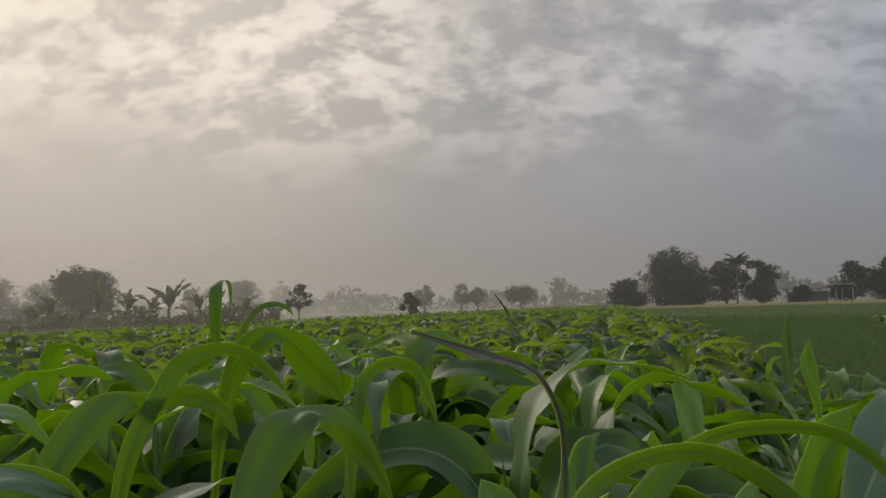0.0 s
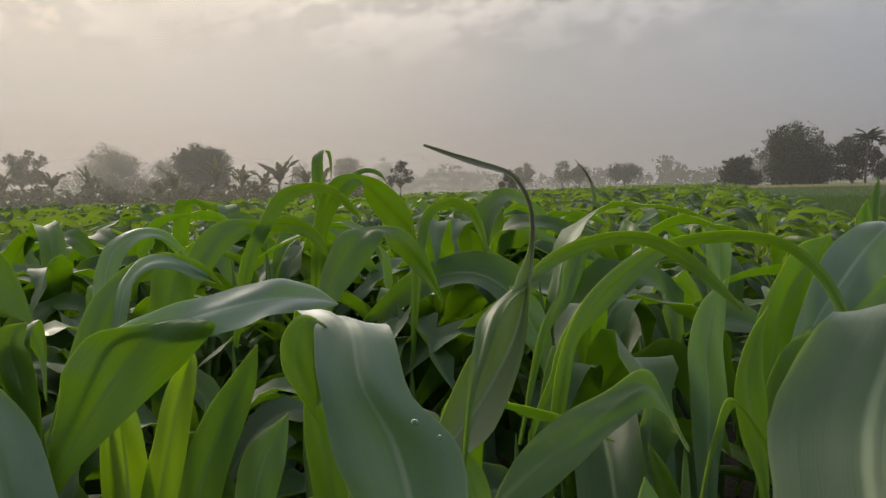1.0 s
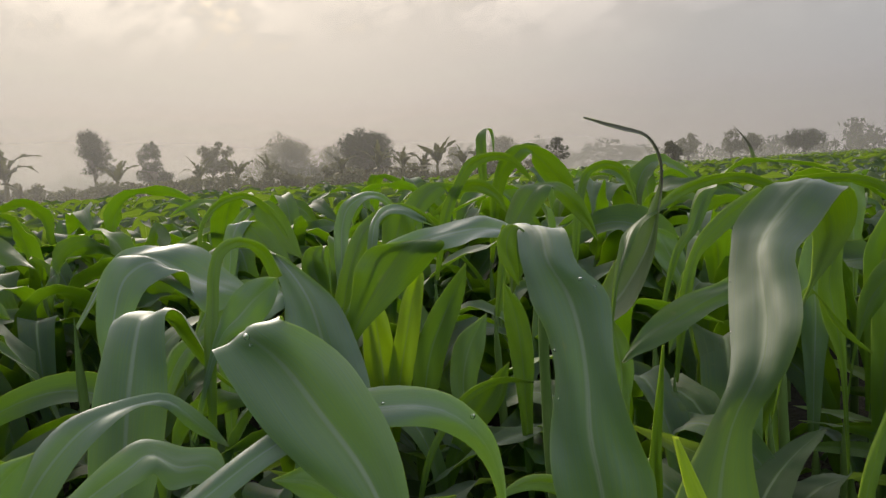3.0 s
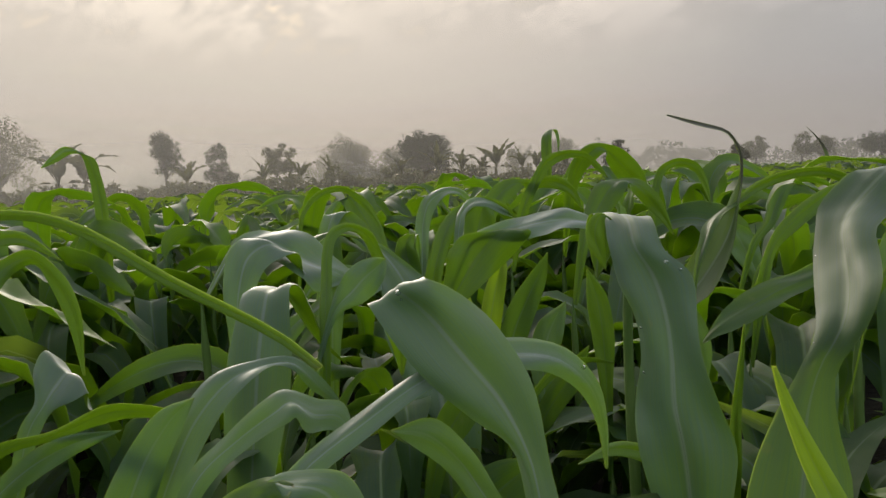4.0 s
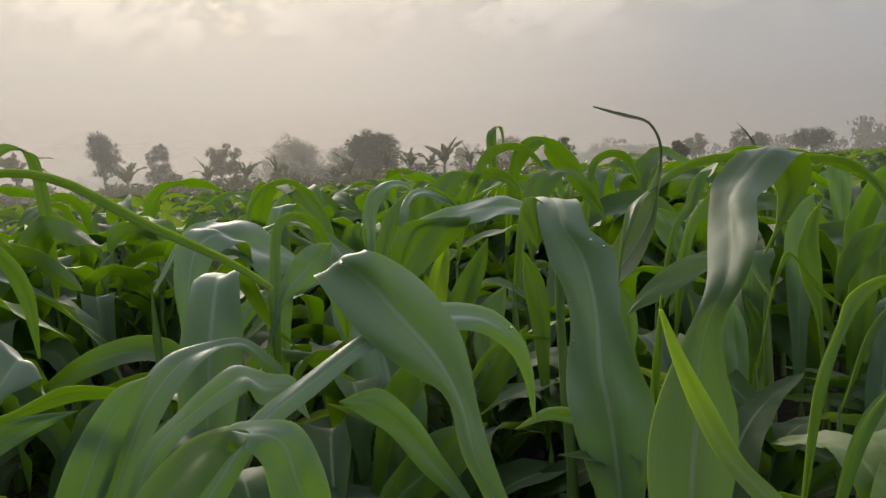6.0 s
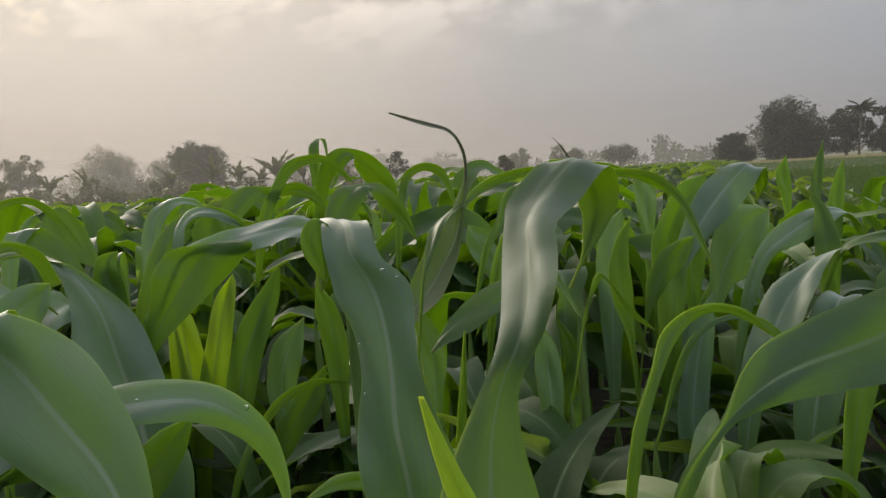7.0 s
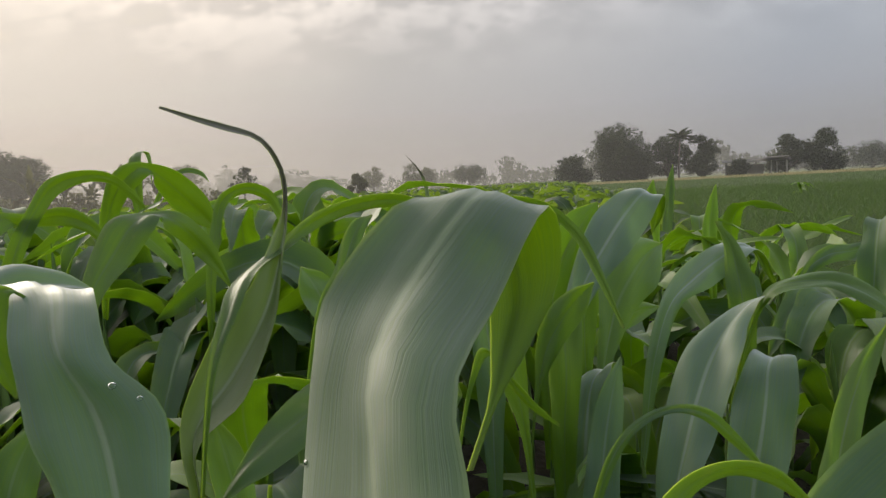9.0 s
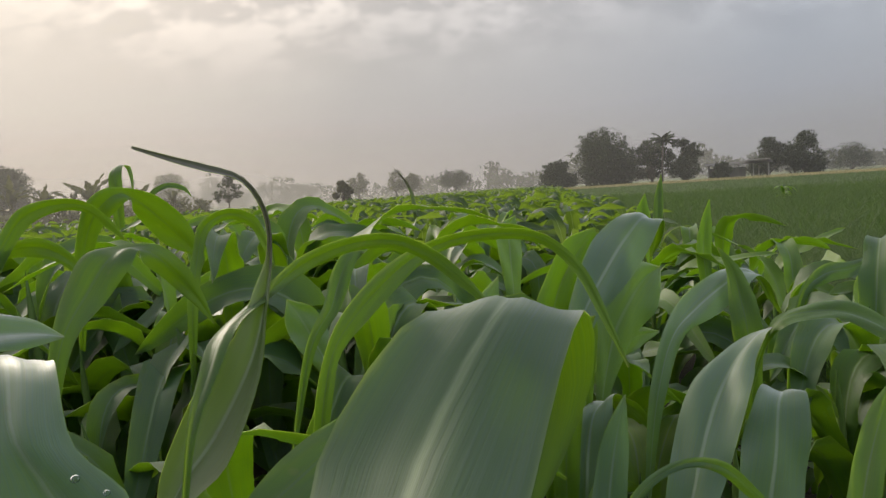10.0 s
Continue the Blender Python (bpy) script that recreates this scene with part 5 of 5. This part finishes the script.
large_plant(UNDERSIDE, 0.2, 0.06, 949, [
    (-0.678, 0.693, 0.682, 1.6, 76, -3),
    (-0.697, 0.698, 0.748, 4.3, 76, 5),
    (-0.708, 0.705, 0.821, 5.1, 76, 11),
    (-0.714, 0.737, 0.837, 4.7, 77, 16),
    (-0.706, 0.755, 0.797, 2.9, 89, 43),
    (-0.694, 0.745, 0.709, 0.4, 89, 43)])
large_plant(UNDERSIDE, 0.3, 0.02, 950, [
    (-1.072, 0.717, 0.824, 1.4, 77, -15),
    (-1.065, 0.731, 0.908, 1.4, 73, -31),
    (-1.035, 0.767, 0.961, 2.1, 19, -70),
    (-0.979, 0.815, 0.977, 2.0, -54, -65),
    (-0.933, 0.842, 0.937, 2.4, -91, -41),
    (-0.896, 0.845, 0.89, 1.8, -99, -30),
    (-0.871, 0.845, 0.851, 0.4, -99, -30)])
large_plant(UNDERSIDE, 0.2, 0.05, 951, [
    (-0.717, 0.749, 0.556, 4.0, 77, -13),
    (-0.695, 0.789, 0.653, 5.4, 77, -15),
    (-0.682, 0.829, 0.767, 4.6, 76, -20),
    (-0.662, 0.879, 0.862, 4.9, 77, -6),
    (-0.645, 0.919, 0.892, 4.1, 64, -48),
    (-0.6, 0.956, 0.923, 2.8, -24, -70),
    (-0.537, 0.989, 0.898, 2.7, -68, -60),
    (-0.497, 0.995, 0.866, 0.4, -68, -60)])
large_plant(UNDERSIDE, 0.2, 0.04, 952, [
    (0.559, 0.984, 0.514, 5.7, 76, -3),
    (0.57, 1.001, 0.616, 6.8, 76, 2),
    (0.584, 1.039, 0.712, 7.5, 76, 12),
    (0.62, 1.086, 0.758, 4.0, 76, 12),
    (0.66, 1.119, 0.767, 0.4, 76, 12)])
large_plant(UNDERSIDE, 0.3, 0.02, 953, [
    (0.348, 0.647, 0.718, 0.9, 70, -38),
    (0.37, 0.658, 0.757, 1.8, 63, -47),
    (0.41, 0.66, 0.704, 1.7, -44, -71),
    (0.438, 0.663, 0.67, 1.2, -64, -67),
    (0.472, 0.667, 0.641, 0.4, -64, -67)])
large_plant(TOPSIDE, 0.12, 0.05, 954, [
    (0.758, 1.031, 0.625, 3.2, 98, -13),
    (0.805, 1.056, 0.727, 4.7, 96, -6),
    (0.866, 1.083, 0.768, 7.3, 112, -29),
    (0.937, 1.11, 0.804, 7.4, 112, -29),
    (1.001, 1.145, 0.823, 6.0, 105, -23),
    (1.051, 1.169, 0.803, 4.6, 133, -40),
    (1.081, 1.171, 0.748, 2.3, 117, -32),
    (1.107, 1.175, 0.709, 0.4, 117, -32)])
large_plant(UNDERSIDE, 0.25, 0.03, 955, [
    (0.947, 1.034, 0.643, 4.4, 96, -4),
    (0.946, 1.041, 0.719, 5.7, 96, -4),
    (0.948, 1.066, 0.786, 5.2, 96, 6),
    (0.946, 1.091, 0.839, 2.7, 98, 16),
    (0.925, 1.107, 0.882, 0.4, 98, 16)])
large_plant(UPPER, 0.2, 0.05, 956, [
    (1.403, 1.587, 0.575, 2.7, 114, -37),
    (1.443, 1.593, 0.688, 3.1, 132, -48),
    (1.515, 1.609, 0.725, 5.5, 174, -56),
    (1.605, 1.631, 0.73, 5.3, -157, -53),
    (1.683, 1.644, 0.744, 3.3, -153, -52),
    (1.782, 1.663, 0.722, 4.1, 128, -48)])
large_plant(YOUNG, 0.2, 0.03, 957, [
    (0.818, 0.584, 0.542, 5.0, 96, -4),
    (0.845, 0.606, 0.595, 4.7, 96, -4),
    (0.882, 0.637, 0.647, 4.5, 96, -4),
    (0.926, 0.667, 0.695, 3.7, 96, -4),
    (0.977, 0.687, 0.749, 0.4, 96, -4)])
large_plant(UNDERSIDE, 0.2, 0.02, 958, [
    (2.049, 4.034, 0.456, 6.6, 96, -4),
    (2.124, 4.149, 0.705, 6.8, 96, -4),
    (2.17, 4.211, 0.89, 6.1, 96, -4),
    (2.218, 4.27, 1.049, 0.4, 96, -4)])
large_plant(UPPER, 0.2, 0.04, 959, [
    (0.133, 0.928, 0.801, 1.9, 99, -17),
    (0.163, 0.949, 0.846, 2.9, 109, -31),
    (0.177, 0.971, 0.883, 3.8, 110, -32),
    (0.197, 0.993, 0.923, 3.0, 116, -38),
    (0.22, 1.012, 0.939, 0.4, 116, -38)])
large_plant(UNDERSIDE, 0.2, 0.04, 960, [
    (-1.865, 0.682, 0.824, 4.4, 59, 11),
    (-1.878, 0.689, 0.967, 4.6, 59, 2),
    (-1.894, 0.69, 1.057, 4.1, 59, 6),
    (-1.919, 0.683, 1.132, 4.8, 57, -23),
    (-1.969, 0.654, 1.15, 3.6, 46, -45),
    (-2.009, 0.627, 1.12, 2.6, 44, -47),
    (-2.043, 0.604, 1.095, 0.4, 44, -47)])
large_plant(TOPSIDE, 0.12, 0.04, 961, [
    (-0.865, 0.215, 0.67, 3.4, 59, -3),
    (-0.876, 0.243, 0.771, 6.8, 60, -8),
    (-0.876, 0.286, 0.842, 9.9, 69, -22),
    (-0.853, 0.338, 0.864, 11.9, 71, -25),
    (-0.819, 0.377, 0.815, 6.4, 112, -40),
    (-0.788, 0.391, 0.771, 0.4, 112, -40)])
large_plant(TOPSIDE, 0.12, 0.05, 962, [
    (-0.778, 0.44, 0.632, 4.4, 59, -3),
    (-0.775, 0.452, 0.726, 6.8, 63, -15),
    (-0.761, 0.489, 0.77, 7.1, 67, -20),
    (-0.751, 0.531, 0.773, 4.5, 79, -31),
    (-0.719, 0.546, 0.737, 0.4, 79, -31)])
large_plant(TOPSIDE, 0.12, 0.06, 963, [
    (-0.995, -0.166, 0.592, 3.7, 66, -19),
    (-0.985, -0.144, 0.63, 4.1, 73, -24),
    (-0.986, -0.118, 0.662, 11.1, 83, -29),
    (-0.985, -0.091, 0.682, 13.1, 89, -31),
    (-0.984, -0.07, 0.655, 13.5, 107, -33),
    (-0.972, -0.059, 0.588, 0.4, 107, -33)])
large_plant(CURLED, 0.3, 0, 964, [
    (0.599, 5.389, 0.655, 3.8, 76, -3),
    (0.567, 5.437, 1.052, 3.6, 86, -27),
    (0.504, 5.437, 1.167, 2.5, 85, -25),
    (0.424, 5.431, 1.261, 0.4, 85, -25)])
large_plant(YOUNG, 0.25, 0.05, 970, [
    (0.572, 1.146, 0.592, 4.5, 83, -7),
    (0.581, 1.157, 0.682, 6.6, 83, -9),
    (0.595, 1.167, 0.756, 8.8, 84, -16),
    (0.62, 1.178, 0.822, 7.9, 85, -29),
    (0.666, 1.192, 0.887, 8.2, 87, -38),
    (0.706, 1.202, 0.933, 0.3, 87, -41)], 0)
large_plant(YOUNG, 0.3, 0.04, 971, [
    (0.654, 1.154, 0.557, 3, 82, -2),
    (0.656, 1.164, 0.647, 5.1, 83, -5),
    (0.666, 1.174, 0.722, 6, 84, -17),
    (0.692, 1.183, 0.773, 0.3, 85, -28)], 0)
large_plant(TOPSIDE, 0.2, 0.06, 972, [
    (0.743, 1.315, 0.519, 3.3, 84, -16),
    (0.769, 1.329, 0.615, 7.2, 84, -18),
    (0.797, 1.341, 0.695, 12.1, 85, -27),
    (0.841, 1.354, 0.757, 13.8, 87, -41),
    (0.887, 1.365, 0.798, 9.2, 91, -54),
    (0.92, 1.372, 0.814, 0.3, 95, -64)], 0)
large_plant(UNDERSIDE, 0.25, 0.06, 973, [
    (0.5, 0.935, 0.61, 1.3, 84, -19),
    (0.526, 0.947, 0.689, 5.1, 85, -27),
    (0.565, 0.959, 0.742, 6.2, 87, -41),
    (0.596, 0.966, 0.772, 3.8, 89, -48),
    (0.621, 0.972, 0.792, 0.3, 90, -52)], 0)
large_plant(TOPSIDE, 0.2, 0.06, 974, [
    (0.427, 1.018, 0.536, 5.1, 82, -2),
    (0.43, 1.031, 0.65, 7.1, 82, -1),
    (0.427, 1.041, 0.742, 6.6, 83, -5),
    (0.442, 1.051, 0.812, 4.9, 84, -19),
    (0.467, 1.06, 0.863, 0.3, 85, -27)], 0)
large_plant(TOPSIDE, 0.2, 0.06, 975, [
    (0.642, 1.783, 0.749, 5.2, 82, 0),
    (0.641, 1.793, 0.85, 7.7, 82, 0),
    (0.64, 1.799, 0.906, 6.8, 84, -14),
    (0.664, 1.807, 0.942, 0.4, 86, -34)], 0)
large_plant(TOPSIDE, 0.2, 0.08, 976, [
    (0.73, 1.367, 0.551, 2.4, 88, -45),
    (0.795, 1.383, 0.615, 5.7, 91, -54),
    (0.859, 1.395, 0.644, 5.7, 104, -74),
    (0.926, 1.405, 0.65, 0.3, 134, -82)], 0)
large_plant(YOUNG, 0.25, 0.04, 977, [
    (1.397, 2.077, 0.619, 4.4, 82, 0),
    (1.396, 2.093, 0.76, 6.1, 83, -5),
    (1.415, 2.105, 0.852, 4.8, 84, -14),
    (1.437, 2.118, 0.938, 0.4, 84, -15)], 0)
large_plant(YOUNG, 0.25, 0.04, 978, [
    (1.36, 2.496, 0.779, 4.5, 81, 6),
    (1.348, 2.506, 0.885, 6.5, 82, -3),
    (1.366, 2.517, 0.964, 0.5, 84, -14)], 0)
large_plant(TOPSIDE, 0.2, 0.08, 979, [
    (0.133, 1.196, 0.68, 3.8, 79, 23),
    (0.105, 1.199, 0.746, 7.3, 79, 24),
    (0.079, 1.201, 0.798, 6.4, 79, 28),
    (0.059, 1.202, 0.831, 0.3, 78, 31)], 0)
large_plant(TOPSIDE, 0.2, 0.08, 980, [
    (0.263, 0.586, 0.505, 4.4, 82, 2),
    (0.258, 0.595, 0.593, 5.2, 82, 2),
    (0.255, 0.599, 0.638, 3.5, 81, 5),
    (0.249, 0.602, 0.675, 0.2, 81, 8)], 0)
large_plant(UNDERSIDE, 0.25, 0.05, 981, [
    (0.29, 0.786, 0.445, 3.5, 84, -21),
    (0.319, 0.799, 0.524, 4.5, 83, -8),
    (0.307, 0.804, 0.588, 3, 80, 15),
    (0.287, 0.807, 0.639, 0.3, 80, 20)], 0)
large_plant(UNDERSIDE, 0.25, 0.05, 982, [
    (-0.685, 1.085, 0.717, 6.4, 83, -9),
    (-0.67, 1.098, 0.812, 9.3, 83, -11),
    (-0.658, 1.106, 0.871, 10.2, 83, -13),
    (-0.646, 1.113, 0.925, 0.3, 84, -14)], 0)
large_plant(UNDERSIDE, 0.2, 0.06, 983, [
    (-0.667, 0.679, 0.695, 3, 80, 17),
    (-0.685, 0.683, 0.752, 5.5, 80, 18),
    (-0.702, 0.685, 0.797, 6.8, 81, 10),
    (-0.7, 0.689, 0.832, 4.5, 85, -26),
    (-0.677, 0.695, 0.851, 0.3, 90, -52)], 0)
large_plant(TOPSIDE, 0.2, 0.1, 984, [
    (-0.981, 0.637, 0.709, 3.8, 97, -67),
    (-0.93, 0.646, 0.729, 5.8, 101, -72),
    (-0.88, 0.654, 0.74, 6.8, 151, -83),
    (-0.836, 0.66, 0.733, 5.3, -116, -71),
    (-0.796, 0.663, 0.713, 0.3, -110, -63)], 0)
large_plant(UPPER, 0.25, 0.06, 985, [
    (-0.468, 0.783, 0.459, 6.7, 83, -11),
    (-0.448, 0.799, 0.578, 8.1, 84, -16),
    (-0.414, 0.813, 0.663, 7, 85, -24),
    (-0.381, 0.825, 0.731, 4.3, 85, -24),
    (-0.36, 0.834, 0.786, 0.3, 85, -22)], 0)
large_plant(UNDERSIDE, 0.25, 0.05, 986, [
    (-0.168, 0.627, 0.509, 3.1, 82, 3),
    (-0.176, 0.639, 0.627, 5.2, 81, 6),
    (-0.191, 0.646, 0.712, 4.5, 81, 13),
    (-0.211, 0.65, 0.772, 0.2, 80, 18)], 0)
large_plant(TOPSIDE, 0.15, 0.06, 987, [
    (-1.255, -0.431, 0.686, 8.4, 62, -35),
    (-1.202, -0.388, 0.782, 11.8, 63, -36),
    (-1.157, -0.353, 0.855, 10.9, 63, -42),
    (-1.12, -0.326, 0.895, 7.3, 66, -54),
    (-1.088, -0.304, 0.916, 4.2, 70, -64),
    (-1.061, -0.287, 0.929, 0.2, 72, -67)], 0)
large_plant(UNDERSIDE, 0.2, 0.04, 988, [
    (-1.093, -0.309, 0.906, 1.9, -125, -38),
    (-1.069, -0.298, 0.873, 4.8, -124, -31),
    (-1.049, -0.291, 0.828, 5, -124, -23),
    (-1.027, -0.284, 0.772, 0.2, -123, -21)], 0)
large_plant(UNDERSIDE, 0.3, 0.04, 989, [
    (-1.15, -0.285, 0.906, 1.7, 78, -74),
    (-1.09, -0.246, 0.926, 3.7, 95, -81),
    (-1.024, -0.206, 0.925, 3.3, 131, -84),
    (-0.959, -0.166, 0.93, 2.4, -142, -75),
    (-0.903, -0.136, 0.89, 0.2, -130, -57)], 0)
large_plant(TOPSIDE, 0.2, 0.06, 990, [
    (-0.957, -0.271, 0.502, 2.5, 64, -47),
    (-0.904, -0.231, 0.564, 4.4, 66, -54),
    (-0.85, -0.195, 0.596, 3.6, 74, -70),
    (-0.779, -0.15, 0.615, 0.2, 81, -76)], 0)
large_plant(TOPSIDE, 0.2, 0.06, 991, [
    (-0.761, -0.22, 0.412, 6, 61, -22),
    (-0.733, -0.192, 0.505, 7.5, 61, -23),
    (-0.704, -0.166, 0.587, 6.4, 62, -29),
    (-0.672, -0.14, 0.645, 4.4, 63, -40),
    (-0.644, -0.12, 0.673, 0.2, 65, -49)], 0)
large_plant(TOPSIDE, 0.2, 0.08, 992, [
    (-0.191, 0.123, 0.379, 2.4, 55, 33),
    (-0.25, 0.098, 0.475, 4.6, 55, 33),
    (-0.29, 0.081, 0.543, 5.4, 54, 39),
    (-0.333, 0.059, 0.586, 5.8, 48, 62),
    (-0.382, 0.031, 0.596, 0.2, 33, 78)], 0)
large_plant(TOPSIDE, 0.25, 0.05, 993, [
    (0.067, 0.394, 0.347, 1.7, 55, 31),
    (0.017, 0.373, 0.434, 3.1, 54, 40),
    (-0.031, 0.348, 0.475, 3.3, 48, 63),
    (-0.086, 0.317, 0.492, 2.6, -47, 84),
    (-0.144, 0.279, 0.471, 0.2, -104, 72)], 0)
large_plant(UPPER, 0.2, 0.06, 994, [
    (-0.357, 0.136, 0.349, 6.5, 65, -49),
    (-0.306, 0.173, 0.403, 9.4, 66, -52),
    (-0.251, 0.212, 0.449, 9.2, 67, -57),
    (-0.192, 0.252, 0.489, 0.2, 68, -60)], 0)
large_plant(UNDERSIDE, 0.25, 0.05, 995, [
    (-0.4, 0.242, 0.477, 4.7, 62, -29),
    (-0.375, 0.263, 0.534, 7.1, 62, -34),
    (-0.345, 0.286, 0.579, 5.4, 64, -43),
    (-0.318, 0.306, 0.61, 0.2, 64, -46)], 0)
large_plant(UNDERSIDE, 0.25, 0.05, 996, [
    (-0.997, -0.438, 0.802, 2.8, -120, 10),
    (-1.001, -0.445, 0.76, 5.7, -121, 5),
    (-1, -0.449, 0.714, 5.2, -121, 8),
    (-1.009, -0.461, 0.66, 0.2, -120, 14)], 0)
large_plant(UNDERSIDE, 0.3, 0.03, 997, [
    (-0.127, 0.443, 0.908, 2, -94, 32),
    (-0.138, 0.439, 0.889, 3.5, -96, 15),
    (-0.139, 0.436, 0.861, 3.5, -99, -7),
    (-0.13, 0.434, 0.833, 2.2, -100, -16),
    (-0.12, 0.432, 0.802, 0.2, -100, -17)], 0)
large_plant(TOPSIDE, 0.2, 0.06, 998, [
    (0.032, 0.607, 0.536, 3.4, 82, -2),
    (0.033, 0.615, 0.604, 5, 82, 4),
    (0.022, 0.62, 0.661, 4.5, 81, 12),
    (0.009, 0.623, 0.713, 0.2, 81, 14)], 0)
large_plant(TOPSIDE, 0.2, 0.08, 999, [
    (-0.383, 0.837, 0.401, 5, 78, 0),
    (-0.387, 0.849, 0.489, 7.1, 79, -7),
    (-0.368, 0.865, 0.575, 7.6, 81, -21),
    (-0.329, 0.884, 0.648, 0.3, 82, -29)], 0)
large_plant(UNDERSIDE, 0.25, 0.05, 1000, [
    (-0.371, 0.671, 0.306, 3.4, 81, -24),
    (-0.324, 0.697, 0.416, 5.7, 82, -29),
    (-0.267, 0.722, 0.503, 5.7, 83, -32),
    (-0.233, 0.739, 0.568, 0.2, 82, -29)], 0)
large_plant(TOPSIDE, 0.2, 0.06, 1001, [
    (0.579, 0.822, 0.286, 5.5, 78, 0),
    (0.576, 0.837, 0.394, 7.2, 79, -5),
    (0.594, 0.858, 0.512, 6.5, 80, -13),
    (0.617, 0.877, 0.608, 4.8, 80, -18),
    (0.64, 0.891, 0.672, 0.2, 81, -21)], 0)
large_plant(TOPSIDE, 0.15, 0.1, 1002, [
    (-0.612, 0.233, 0.749, 3, 76, -48),
    (-0.584, 0.248, 0.778, 6.4, 75, -45),
    (-0.56, 0.261, 0.806, 7.1, 76, -47),
    (-0.533, 0.274, 0.83, 4, 76, -49),
    (-0.522, 0.28, 0.842, 0.2, 75, -46)], 0)
large_plant(UNDERSIDE, 0.25, 0.05, 1003, [
    (0.435, 0.732, 0.605, 1.7, 68, 5),
    (0.423, 0.738, 0.692, 4.4, 68, 5),
    (0.416, 0.743, 0.758, 5, 69, -5),
    (0.429, 0.756, 0.822, 2.6, 71, -20),
    (0.448, 0.769, 0.864, 0.2, 72, -27)], 0)
